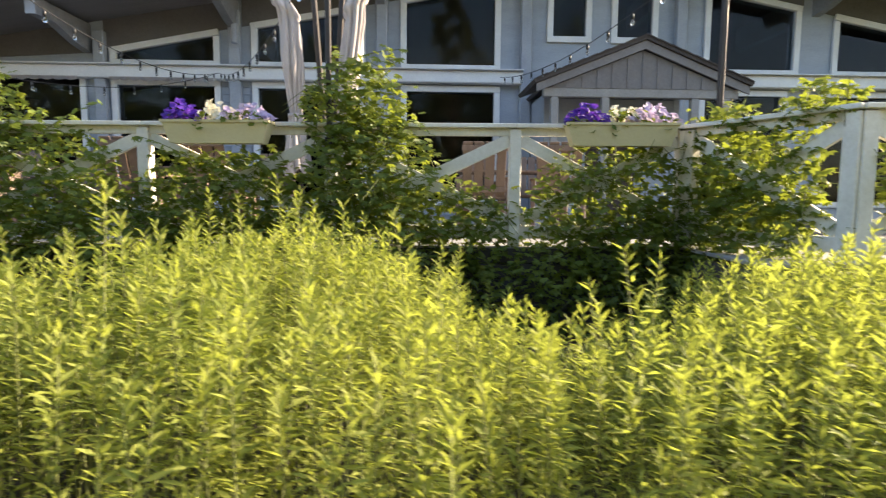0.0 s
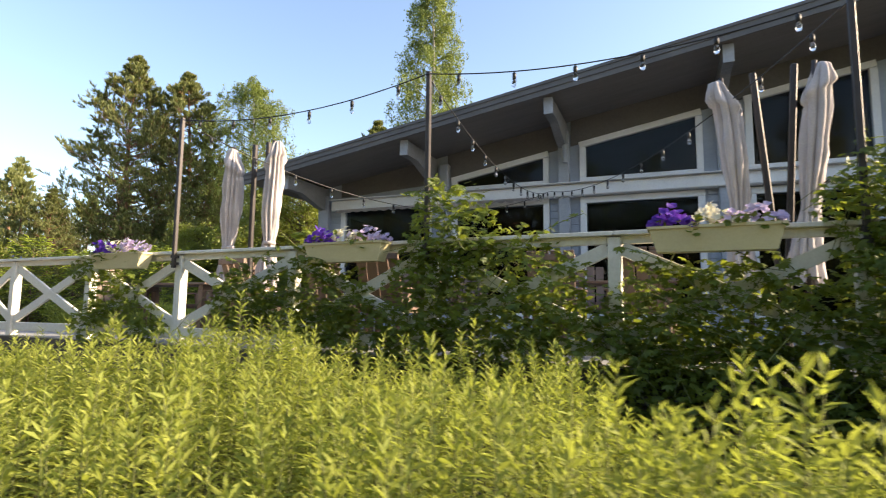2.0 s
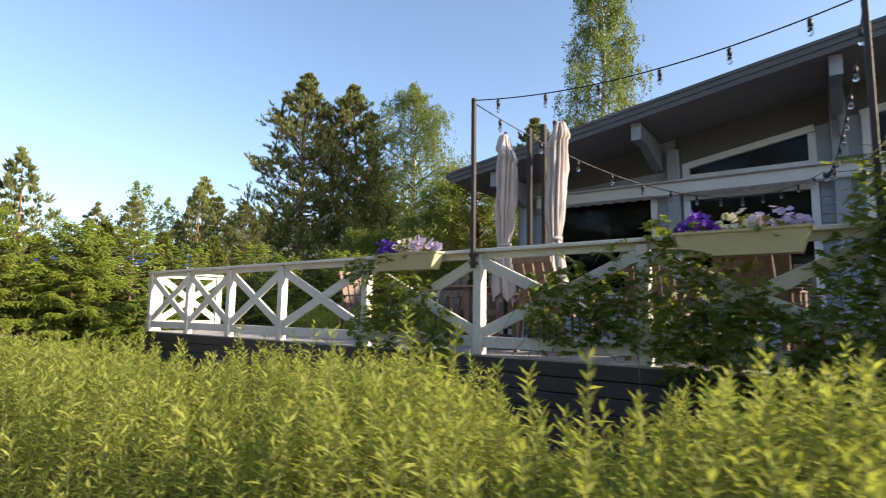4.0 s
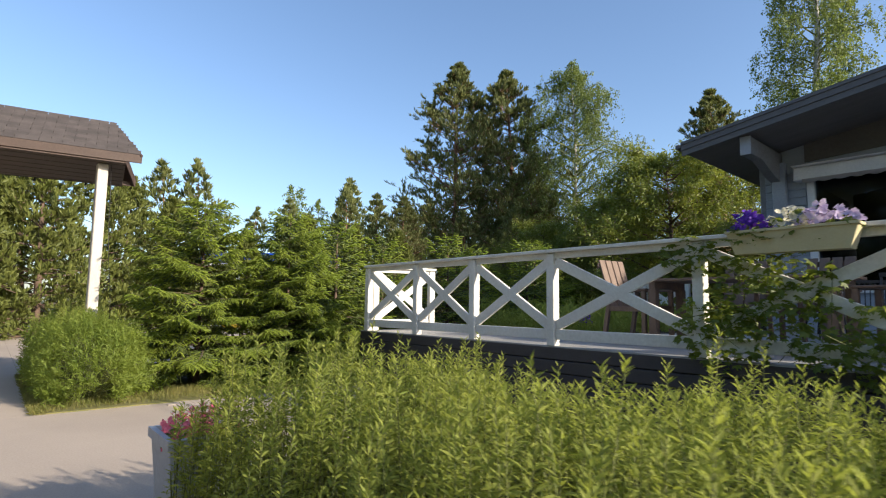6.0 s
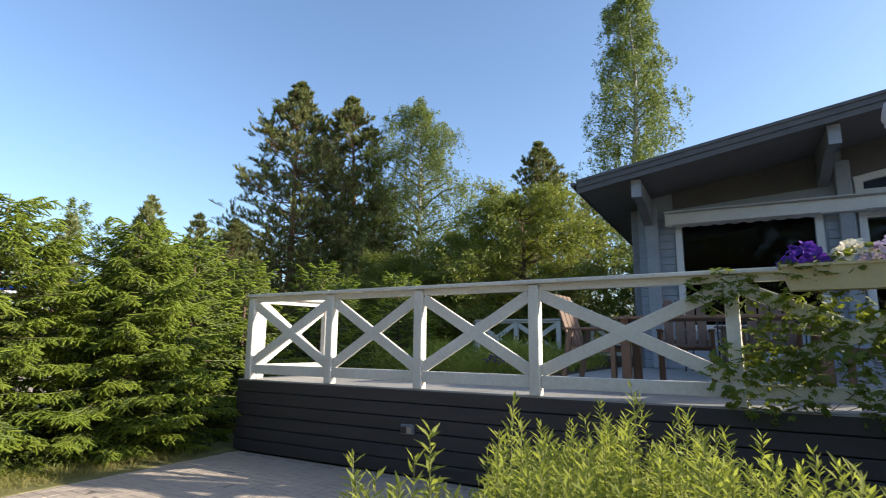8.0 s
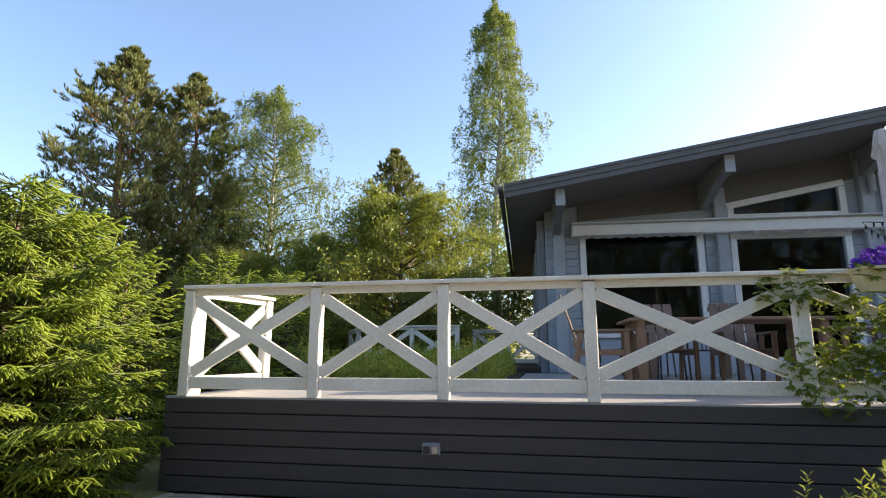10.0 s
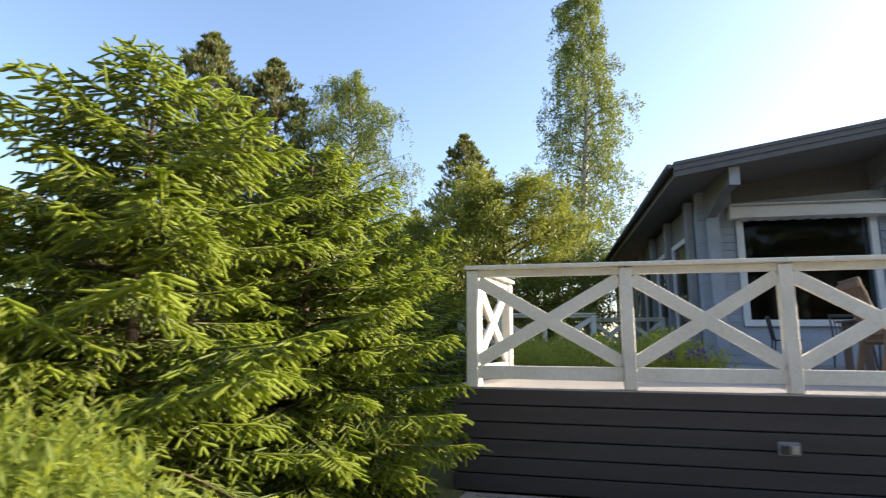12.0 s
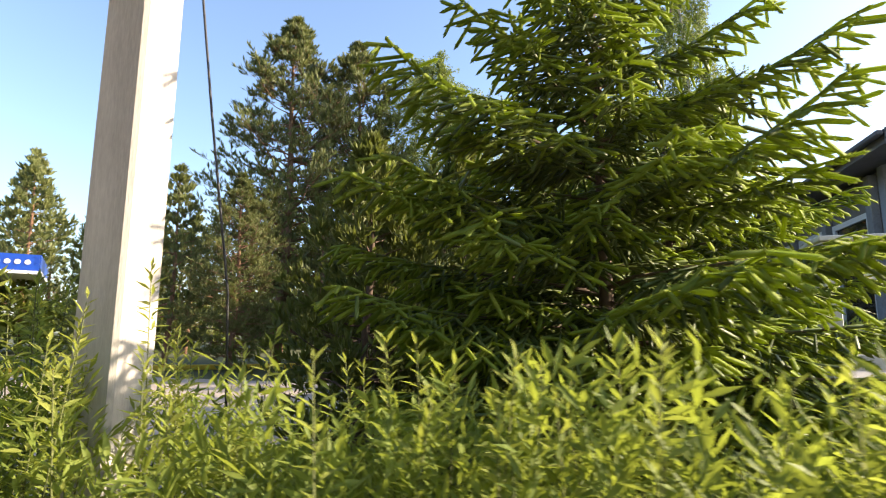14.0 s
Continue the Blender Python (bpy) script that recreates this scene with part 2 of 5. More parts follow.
def finish(bm, name, *materials):
    bmesh.ops.recalc_face_normals(bm, faces=bm.faces)
    me = bpy.data.meshes.new(name)
    bm.to_mesh(me)
    bm.free()
    for m in materials:
        me.materials.append(m)
    return me


def part(name, bm, material, parent, label="", kind="", at=None):
    """One mesh object under a thing or a part."""
    me = bm if isinstance(bm, bpy.types.Mesh) else finish(bm, name, material)
    ob = new(name, me)
    ob.parent = parent
    if at is not None:
        ob.matrix_basis = at
    return tagged(ob, label, kind=kind)


def thing(name, label, category, m=None, group="", kind=""):
    ob = new(name)
    ob.empty_display_size = 0.1
    if m is not None:
        ob.matrix_basis = m
    return tagged(ob, label, category, group, kind)


def solid(name, bm, material, label, category, group="", kind="", m=None):
    ob = new(name, bm if isinstance(bm, bpy.types.Mesh) else finish(bm, name, material))
    if m is not None:
        ob.matrix_basis = m
    return tagged(ob, label, category, group, kind)


rng = np.random.default_rng(7)


def unit(v):
    return v / np.maximum(np.linalg.norm(v, axis=1, keepdims=True), 1e-9)


def blades(name, material, base, way, length, width, up=None, fold=0.15, belly=0.45):
    """Many small leaves in one mesh: each a folded lance of two triangles from base along way."""
    n = len(base)
    way = unit(way)
    side = np.cross(way, rng.normal(size=(n, 3)) if up is None else up)
    side = unit(side)
    nor = np.cross(side, way)
    length = np.broadcast_to(np.asarray(length, float), (n,))[:, None]
    width = np.broadcast_to(np.asarray(width, float), (n,))[:, None]
    mid = base + way * length * belly + nor * width * fold
    v = np.empty((n, 4, 3))
    v[:, 0], v[:, 1], v[:, 2], v[:, 3] = base, mid + side * width / 2, base + way * length, mid - side * width / 2
    f = np.array([[0, 1, 2], [0, 2, 3]])[None] + 4 * np.arange(n)[:, None, None]
    return raw_mesh(name, v.reshape(-1, 3), f.reshape(-1, 3), material)


def raw_mesh(name, v, f, *materials):
    me = bpy.data.meshes.new(name)
    me.vertices.add(len(v))
    me.vertices.foreach_set("co", np.ascontiguousarray(v, dtype=np.float32).ravel())
    k = f.shape[1]
    me.loops.add(len(f) * k)
    me.loops.foreach_set("vertex_index", np.ascontiguousarray(f, dtype=np.int32).ravel())
    me.polygons.add(len(f))
    me.polygons.foreach_set("loop_start", np.arange(len(f), dtype=np.int32) * k)
    me.update(calc_edges=True)
    me.validate()
    for m in materials:
        me.materials.append(m)
    return me


def rods(p, q, r0, r1):
    """Vertices and faces of many thin three-sided stems from p to q."""
    n = len(p)
    d = unit(q - p)
    a = unit(np.cross(d, rng.normal(size=(n, 3))))
    b = np.cross(d, a)
    v = np.empty((n, 6, 3))
    for k in range(3):
        o = a * math.cos(k * 2.0944) + b * math.sin(k * 2.0944)
        v[:, k] = p + o * np.reshape(r0, (-1, 1))
        v[:, 3 + k] = q + o * np.reshape(r1, (-1, 1))
    f = np.array([[0, 1, 4, 3], [1, 2, 5, 4], [2, 0, 3, 5]])[None] + 6 * np.arange(n)[:, None, None]
    return v.reshape(-1, 3), f.reshape(-1, 4)


# ---- ground ----
bm = bmesh.new()
bmesh.ops.create_grid(bm, x_segments=40, y_segments=40, size=600)
solid("ground", bm, FORESTFLOOR, "rough grassy ground reaching to the horizon", "ground", kind="structure", m=pose(0, 0, -0.03))
bm = bmesh.new()
prism(bm, [(-14.4, -0.2), (3.5, -0.2), (3.5, 0.0), (-14.4, 0.0)], -6.0, 4.75)
prism(bm, [(-60.0, -0.2), (-14.404, -0.2), (-14.404, 0.0), (-60.0, 0.0)], -6.0, 0.497)
prism(bm, [(-60.0, -0.2), (-18.6, -0.2), (-18.6, 0.0), (-60.0, 0.0)], 0.501, 12.0)
solid("road", bm, ASPHALT, "pale worn driveway of dusty asphalt", "driveway", kind="structure")
bm = bmesh.new()
prism(bm, [(-18.5, -0.2), (-14.405, -0.2), (-14.405, 0.012), (-18.5, 0.012)], 0.5, 20.0)
solid("lawn", bm, TURF, "dry yellowing strip of lawn under the spruces", "lawn", kind="structure")

# ---- terrace ----
DECK = 0.86
RAIL_Y = 4.65
terrace = thing("terrace_floor", "raised grey timber terrace with black-stained board skirt", "terrace", kind="structure")
bm = bmesh.new()
box(bm, (-1.4, 8.55, DECK / 2 - 0.03), (20.0, 7.55, DECK - 0.07))
part("frame", bm, SKIRT, terrace)
bm = bmesh.new()
box(bm, (-12.92, 5.92, DECK / 2 - 0.03), (3.02, 2.3, DECK - 0.07))
part("frame", bm, SKIRT, terrace)
bm = bmesh.new()
box(bm, (3.4, 4.2, DECK / 2 - 0.03), (2.6, 1.2, DECK - 0.07))
part("frame", bm, SKIRT, terrace)
for i in range(6):
    z0 = 0.022 + i * 0.139
    bm = bmesh.new()
    box(bm, (-5.95, 4.725, z0 + 0.065), (17.1, 0.03, 0.130), None, 0.006)
    part("skirt_board", bm, SKIRT, terrace)
    bm = bmesh.new()
    box(bm, (-14.465, 5.92, z0 + 0.065), (0.03, 2.3, 0.130), None, 0.006)
    part("skirt_board", bm, SKIRT, terrace)
bm = bmesh.new()
box(bm, (0, 0, 0), (17.3, 0.115, 0.028), None, 0.004)
plank = finish(bm, "plank", DECKGREY)
bm = bmesh.new()
box(bm, (0, 0, 0), (14.2, 0.115, 0.028), None, 0.004)
short_plank = finish(bm, "plank", DECKGREY)
for i in range(60):
    part("plank", plank if i < 19 else short_plank, None, terrace, at=pose(-5.85 if i < 19 else -4.3, 4.77 + i * 0.122, DECK - 0.014))
bm = bmesh.new()
box(bm, (0, 0, 0), (2.6, 0.115, 0.028), None, 0.004)
plank = finish(bm, "plank", DECKGREY)
for i in range(10):
    part("plank", plank, None, terrace, at=pose(3.4, 3.66 + i * 0.122, DECK - 0.014))


# ---- railing ----
def railing(label, posts, tall=1.048, group="", low=0.068, material=None):
    """A timber railing with crossed braces between square posts, from post to post."""
    material = material or WHITE
    fence = thing("railing", label, "railing", group=group)
    pts = [Vector(p) for p in posts]
    for p in pts:
        bm = bmesh.new()
        box(bm, (p.x, p.y, p.z + (tall - 0.05) / 2), (0.10, 0.10, tall - 0.05), Matrix.Rotation(math.atan2((pts[-1] - pts[0]).y, (pts[-1] - pts[0]).x), 3, "Z"), 0.006)
        part("post", bm, material, fence)
    for p, q in zip(pts, pts[1:]):
        d = (q - p).normalized()
        up = Vector((0, 0, 1))
        side = d.cross(up)
        a, b = p + d * 0.05, q - d * 0.05
        bm = bmesh.new()
        bar(bm, p + up * (tall - 0.022) - d * (0.06 if p == pts[0] else -0.0015), q + up * (tall - 0.022) + d * (0.06 if q == pts[-1] else -0.0015), 0.15, 0.036, 0.005)
        part("cap_rail", bm, material, fence)
        bm = bmesh.new()
        bar(bm, a + up * (tall - 0.072), b + up * (tall - 0.072), 0.045, 0.064, 0.004)
        part("top_rail", bm, material, fence)
        bm = bmesh.new()
        bar(bm, a + up * (low + 0.055), b + up * (low + 0.055), 0.05, 0.11, 0.005)
        part("bottom_rail", bm, material, fence)
        z0, z1 = low + 0.11, tall - 0.104
        for k, (u, v) in enumerate(((z0, z1), (z1, z0))):
            a1, b1 = a + up * (u + (0.035 if u < v else -0.035)), b + up * (v + (0.035 if v < u else -0.035))
            cut = (b1 - a1).normalized() * 0.02
            # one brace runs through, the other is cut in two against it
            for p0, q0 in ((a1, b1),) if k else ((a1, (a1 + b1) / 2 - cut), ((a1 + b1) / 2 + cut, b1)):
                bm = bmesh.new()
                bar(bm, p0, q0, 0.038 if k else 0.034, 0.108, 0.004)
                part("brace", bm, material, fence)
    return fence


POSTS = (-14.33, -13.03, -11.83, -10.57, -8.95, -7.35, -5.72, -4.16, -2.56, -0.97, 0.61, 2.05)
railing("white-painted timber railing with crossed braces along the terrace edge", [(x, RAIL_Y + 0.1, DECK) for x in POSTS], group="terrace railings")
railing("short white railing with crossed braces at the terrace end", [(-14.33, RAIL_Y + 0.22, DECK), (-14.16, 5.90, DECK)], group="terrace railings")
railing("white railing stepping outwards at the bay of the terrace", [(2.10, RAIL_Y + 0.04, DECK), (2.68, 3.62, DECK)], group="terrace railings")
railing("white railing round the bay of the terrace", [(2.74, 3.60, DECK), (4.3, 3.60, DECK)], group="terrace railings")

# ---- house ----
HOUSE = Matrix.Translation((-4, 12.15, 0)) @ Matrix.Rotation(radians(2.4), 4, "Z") @ Matrix.Translation((4, -12.15, 0))
house = thing("house", "low-gabled blue-grey timber house with wide dark eaves and large windows", "house", HOUSE)
RIDGE_X, EAVE_X, EAVE_Z, PITCH = 3.5, -11.72, 4.40, 0.168
FRONT, BACK, WALL_L, WALL_R = 12.15, 26.0, -10.9, 17.9


def roof_z(x):
    return EAVE_Z + PITCH * (min(x, 2 * RIDGE_X - x) - EAVE_X)


def window(parent, outline, y, frame_w=0.13, sill=True, mullion=None):
    """A window in a wall that looks towards -y: white casing round an outline of x and z, glass behind."""
    w = part("window", finish(bmesh.new(), "window", TRIM), None, parent)
    cx, cz = sum(p[0] for p in outline) / len(outline), sum(p[1] for p in outline) / len(outline)
    n = len(outline)
    for (x0, z0), (x1, z1) in zip(outline, outline[1:] + outline[:1]):
        bm = bmesh.new()
        d = Vector((x1 - x0, 0, z1 - z0)).normalized()
        o = Vector((d.z, 0, -d.x))
        if o.dot(Vector(((x0 + x1) / 2 - cx, 0, (z0 + z1) / 2 - cz))) < 0:
            o = -o
        o = o * frame_w / 2
        e = d * frame_w * (0.99 if abs(d.z) < 0.5 else 0.0)
        bar(bm, Vector((x0, y - 0.02, z0)) + o - e, Vector((x1, y - 0.02, z1)) + o + e, 0.07 if abs(d.z) < 0.5 else 0.062, frame_w, 0.006, up=o)
        part("casing", bm, TRIM, w)
    bm = bmesh.new()
    prism(bm, outline, y + 0.05, y + 0.062)
    pane = part("pane", bm, GLASS, w)
    pane.visible_shadow = False
    if mullion:
        bm = bmesh.new()
        bar(bm, (mullion, y + 0.02, min(p[1] for p in outline)), (mullion, y + 0.02, max(p[1] for p in outline)), 0.05, 0.05)
        part("mullion", bm, TRIM, w)
    return w


def wtop(x):
    return 4.23 + 0.186 * (x + 7.2)


# window outlines of the gable front: lower row, then the row under the roof
LOW = [(-10.05, -7.78, 1.72, 3.82), (-7.0, -4.95, 1.2, 3.60), (-4.02, -1.84, 1.2, 3.57), (-0.82, 1.10, 1.2, 3.55), (5.85, 7.6, 1.2, 3.55), (8.6, 10.6, 1.2, 3.55), (11.6, 13.6, 1.2, 3.55)]
HIGH = [(-7.0, -4.95, 4.13), (-4.02, -1.84, 4.13), (-0.82, 1.10, 4.13)]
MIRROR = [(2 * RIDGE_X - b, 2 * RIDGE_X - a, z) for a, b, z in HIGH]
NARROW = [(2.38, 3.10, 4.78, 6.05), (3.80, 4.58, 4.78, 6.05)]

# wall in upright strips between the openings
cuts = sorted({WALL_L, WALL_R, RIDGE_X, *[v for w in LOW for v in w[:2]], *[v for w in HIGH + MIRROR for v in w[:2]], *[v for w in NARROW for v in w[:2]]})
for x0, x1 in zip(cuts, cuts[1:]):
    mid = (x0 + x1) / 2
    holes = [(lambda x, w=w: w[2], lambda x, w=w: w[3]) for w in LOW + NARROW if w[0] < mid < w[1]]
    holes += [(lambda x, w=w: w[2], wtop) for w in HIGH if w[0] < mid < w[1]]
    holes += [(lambda x, w=w: w[2], lambda x: wtop(2 * RIDGE_X - x)) for w in MIRROR if w[0] < mid < w[1]]
    holes.sort(key=lambda h: h[0](mid))
    floor_z = lambda x: 0.0
    for lo, hi in holes + [(lambda x: roof_z(x) - 0.2, None)]:
        bm = bmesh.new()
        prism(bm, [(x0, floor_z(x0)), (x1, floor_z(x1)), (x1, lo(x1)), (x0, lo(x0))], FRONT, FRONT + 0.2)
        part("wall_panel", bm, WALL, house, "blue-grey painted gable wall")
        floor_z = hi
for i in range(22):
    z = 0.95 + i * 0.16
    for x0, x1 in ((WALL_L, -10.2), (-7.6, -7.15), (-4.8, -4.2), (-1.65, -1.0)):
        if z < 4.0:
            bm = bmesh.new()
            box(bm, ((x0 + x1) / 2, FRONT - 0.012, z), (x1 - x0, 0.024, 0.146), None, 0.005)
            part("weatherboard", bm, WALL, house)
for x0, x1, z0, z1 in LOW + NARROW:
    window(house, [(x0, z0), (x1, z0), (x1, z1), (x0, z1)], FRONT - 0.02)
for x0, x1, z0 in HIGH:
    window(house, [(x0, z0), (x1, z0), (x1, wtop(x1)), (x0, wtop(x0))] if wtop(x0) > z0 + 0.1 else [(x0, z0), (x1, z0), (x1, wtop(x1)), (x0, z0 + 0.06)], FRONT - 0.02)
for x0, x1, z0 in MIRROR:
    window(house, [(x0, z0), (x1, z0), (x1, max(z0 + 0.06, wtop(2 * RIDGE_X - x1))), (x0, wtop(2 * RIDGE_X - x0))], FRONT - 0.02)
# boarding of the gable above the windows, its colour darkened for the eave shade
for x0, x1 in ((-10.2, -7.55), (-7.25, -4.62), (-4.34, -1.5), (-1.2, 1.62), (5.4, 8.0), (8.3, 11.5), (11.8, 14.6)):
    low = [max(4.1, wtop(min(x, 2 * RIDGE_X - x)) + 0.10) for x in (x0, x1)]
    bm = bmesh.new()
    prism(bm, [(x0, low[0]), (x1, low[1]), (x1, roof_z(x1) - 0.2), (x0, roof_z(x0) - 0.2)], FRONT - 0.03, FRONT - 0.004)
    part("gable_board", bm, GABLE, house, "grey-brown boarding above the windows, eave shade in its colour")
# upright logs between the windows, with the purlins that they carry
for x in (-10.62, -7.3, -4.48, -1.35, 1.78, 5.2):
    bm = bmesh.new()
    box(bm, (x, FRONT - 0.10, (DECK + roof_z(x) - 0.45) / 2), (0.24, 0.16, roof_z(x) - 0.45 - DECK), None, 0.02)
    part("wall_post", bm, BEAM, house)
for x in (-10.67, -7.6, -4.5, -1.37, 1.75, 5.2, 8.3):
    bm = bmesh.new()
    top = roof_z(x) - 0.215
    # purlin end, cut back in two steps below
    outline = [(10.45, top - 0.03), (FRONT + 3.0, top - 0.03), (FRONT + 3.0, top - 0.62), (FRONT - 0.02, top - 0.62), (FRONT - 0.45, top - 0.55), (11.0, top - 0.34), (10.45, top - 0.34)]
    a = [bm.verts.new((x - 0.085, y, z)) for y, z in outline]
    b = [bm.verts.new((x + 0.085, y, z)) for y, z in outline]
    bm.faces.new(a)
    bm.faces.new(list(reversed(b)))
    for i in range(len(a)):
        bm.faces.new((a[(i + 1) % len(a)], a[i], b[i], b[(i + 1) % len(a)]))
    purlin = part("purlin", bm, PURLIN, house, "grey purlin under the eave")
    bm = bmesh.new()
    box(bm, (x, 10.437, top - 0.185), (0.18, 0.022, 0.33), None, 0.004)
    part("end_cap", bm, BEAM, purlin, "pale board on the purlin end")
# long white beam across the front
for x0, x1 in ((-10.35, 1.7), (6.3, 14.0)):
    bm = bmesh.new()
    bar(bm, (x0, FRONT - 0.15, 3.84), (x1, FRONT - 0.15, 3.84), 0.22, 0.26, 0.02)
    part("beam", bm, TRIM, house, "long white beam across the gable")
    bm = bmesh.new()
    bar(bm, (x0, FRONT - 0.20, 3.983), (x1, FRONT - 0.20, 3.983), 0.34, 0.022, 0.004)
    part("flashing", bm, TRIM, house)
# scalloped awning valance under the beam
for x0, x1 in ((-10.2, -7.7), (-7.05, -4.9)):
    bm = bmesh.new()
    n = 60
    top = [bm.verts.new((x0 + (x1 - x0) * i / n, FRONT - 0.272 - 0.006 * math.sin(i * 0.9), 3.73)) for i in range(n + 1)]
    low = [bm.verts.new((x0 + (x1 - x0) * i / n, FRONT - 0.272 - 0.014 * math.sin(i * 0.9), 3.675 - 0.032 * abs(math.sin(i * math.pi / 6)))) for i in range(n + 1)]
    for i in range(n):
        bm.faces.new((top[i], top[i + 1], low[i + 1], low[i]))
    bmesh.ops.solidify(bm, geom=bm.faces[:], thickness=0.004)
    part("valance", bm, CLOTH, house, "pale scalloped awning valance")
# roof: two slopes, a soffit under them and the dark verge boards
RF, RB = 10.22, 27.0
for sgn in (1, -1):
    def mx(x):
        return x if sgn > 0 else 2 * RIDGE_X - x
    bm = bmesh.new()
    prism(bm, [(mx(EAVE_X), EAVE_Z - 0.06), (RIDGE_X, roof_z(RIDGE_X) - 0.06), (RIDGE_X, roof_z(RIDGE_X)), (mx(EAVE_X), EAVE_Z)], RF + 0.04, RB)
    part("roof", bm, ROOF, house, "dark grey low-pitched roof")
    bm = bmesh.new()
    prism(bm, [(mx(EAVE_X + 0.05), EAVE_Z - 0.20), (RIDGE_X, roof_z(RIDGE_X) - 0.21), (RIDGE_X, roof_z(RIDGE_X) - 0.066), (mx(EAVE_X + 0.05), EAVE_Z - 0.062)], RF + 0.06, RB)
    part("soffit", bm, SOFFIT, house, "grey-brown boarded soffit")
    for k, (dz, h, dy) in enumerate(((0.012, 0.055, -0.02), (-0.045, 0.10, 0.0), (-0.15, 0.10, 0.02))):
        bm = bmesh.new()
        prism(bm, [(mx(EAVE_X), EAVE_Z + dz - h), (RIDGE_X, roof_z(RIDGE_X) + dz - h), (RIDGE_X, roof_z(RIDGE_X) + dz), (mx(EAVE_X), EAVE_Z + dz)], RF + dy, RF + dy + 0.03)
        part("verge_board", bm, ROOF, house)
    bm = bmesh.new()
    bar(bm, (mx(EAVE_X - 0.07), RF, EAVE_Z - 0.06), (mx(EAVE_X - 0.07), RB, EAVE_Z - 0.06), 0.10, 0.09, 0.02)
    part("gutter", bm, ROOF, house)
# side and back walls; the unlit room inside is coloured near-black
# shade under the eave is put into this wall as the soffit colour
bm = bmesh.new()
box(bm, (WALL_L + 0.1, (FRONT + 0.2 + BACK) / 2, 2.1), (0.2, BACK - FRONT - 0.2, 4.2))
part("wall", bm, SOFFIT, house, "side wall with eave shade in its dark grey-brown colour")
bm = bmesh.new()
box(bm, (RIDGE_X, BACK, 2.1), (WALL_R - WALL_L, 0.2, 4.2))
part("wall", bm, WALL, house)
bm = bmesh.new()
box(bm, (WALL_R - 0.1, (FRONT + BACK) / 2, 2.1), (0.2, BACK - FRONT - 0.3, 4.2))
part("wall", bm, WALL, house)
# inner wall and floor: indoor darkness put into their colour
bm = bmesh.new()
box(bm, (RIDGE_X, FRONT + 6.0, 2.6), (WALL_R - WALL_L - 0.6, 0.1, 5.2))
part("inner_wall", bm, ROOMSHADE, house, "inner wall coloured near-black for the unlit room")
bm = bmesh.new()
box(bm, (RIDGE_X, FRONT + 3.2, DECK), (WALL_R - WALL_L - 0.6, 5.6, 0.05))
part("inner_floor", bm, ROOMSHADE, house, "inner floor coloured near-black for the unlit room")
for y0 in (12.75, 14.75, 16.75, 18.75):
    w = part("window", finish(bmesh.new(), "window", TRIM), None, house)
    for a, b in (((y0, 1.3), (y0 + 1.5, 1.3)), ((y0, 3.5), (y0 + 1.5, 3.5)), ((y0, 1.24), (y0, 3.56)), ((y0 + 1.5, 1.24), (y0 + 1.5, 3.56))):
        bm = bmesh.new()
        bar(bm, (WALL_L - 0.03, *a), (WALL_L - 0.03, *b), 0.12, 0.07, 0.006, up=(1, 0, 0))
        part("casing", bm, TRIM, w)
    bm = bmesh.new()
    box(bm, (WALL_L - 0.01, y0 + 0.75, 2.4), (0.012, 1.44, 2.14))
    part("pane", bm, GLASS, w)
# posts darker than those in front: eave shade put into the colour
for y in (12.45, 14.5, 16.5, 18.5):
    bm = bmesh.new()
    box(bm, (WALL_L - 0.09, y, (DECK + EAVE_Z - 0.2) / 2), (0.16, 0.2, EAVE_Z - 0.2 - DECK), None, 0.015)
    part("wall_post", bm, PURLIN, house)
# lamp on the wall
lamp = thing("wall_lamp", "grey cylindrical up-and-down lamp on the gable wall", "lamp", HOUSE)
bm = bmesh.new()
tube(bm, [(-4.43, FRONT - 0.27, 4.45), (-4.43, FRONT - 0.27, 4.46), (-4.43, FRONT - 0.27, 4.84), (-4.43, FRONT - 0.27, 4.85)], [0.055, 0.065, 0.065, 0.055], 16)
part("body", bm, BEAM, lamp)
bm = bmesh.new()
box(bm, (-4.43, FRONT - 0.185, 4.65), (0.05, 0.06, 0.08))
part("bracket", bm, DARKMETAL, lamp)

# ---- porch over the house door ----
porch = thing("porch", "small gabled entrance porch with brown shingled roof", "porch", HOUSE)
PX, PZ, PY = 3.28, 3.93, 9.15
for sgn in (1, -1):
    # wide canopy in front, narrower roof over the lobby behind it
    for half, y0, y1 in ((1.86, PY, PY + 1.5), (1.45, PY + 1.504, FRONT - 0.02)):
        drop = half * 0.40
        bm = bmesh.new()
        prism(bm, [(PX + sgn * half, PZ - drop), (PX, PZ), (PX, PZ + 0.07), (PX + sgn * (half + 0.04), PZ - drop + 0.05)], y0, y1)
        part("roof", bm, SHINGLE, porch)
    for i in range(9):
        u = (i + 0.5) / 9
        bm = bmesh.new()
        box(bm, (PX + sgn * u * 1.88, PY + 0.74, PZ + 0.072 - u * 0.745), (0.225, 1.53, 0.018), Matrix.Rotation(sgn * (math.atan(0.40) + 0.05), 3, "Y"))
        part("shingle_course", bm, SHINGLE, porch)
    bm = bmesh.new()
    prism(bm, [(PX + sgn * 1.84, PZ - 0.88), (PX, PZ - 0.15), (PX, PZ - 0.01), (PX + sgn * 1.84, PZ - 0.745)], PY + 0.04, PY + 0.08)
    part("verge_board", bm, SOFFIT, porch)
bm = bmesh.new()
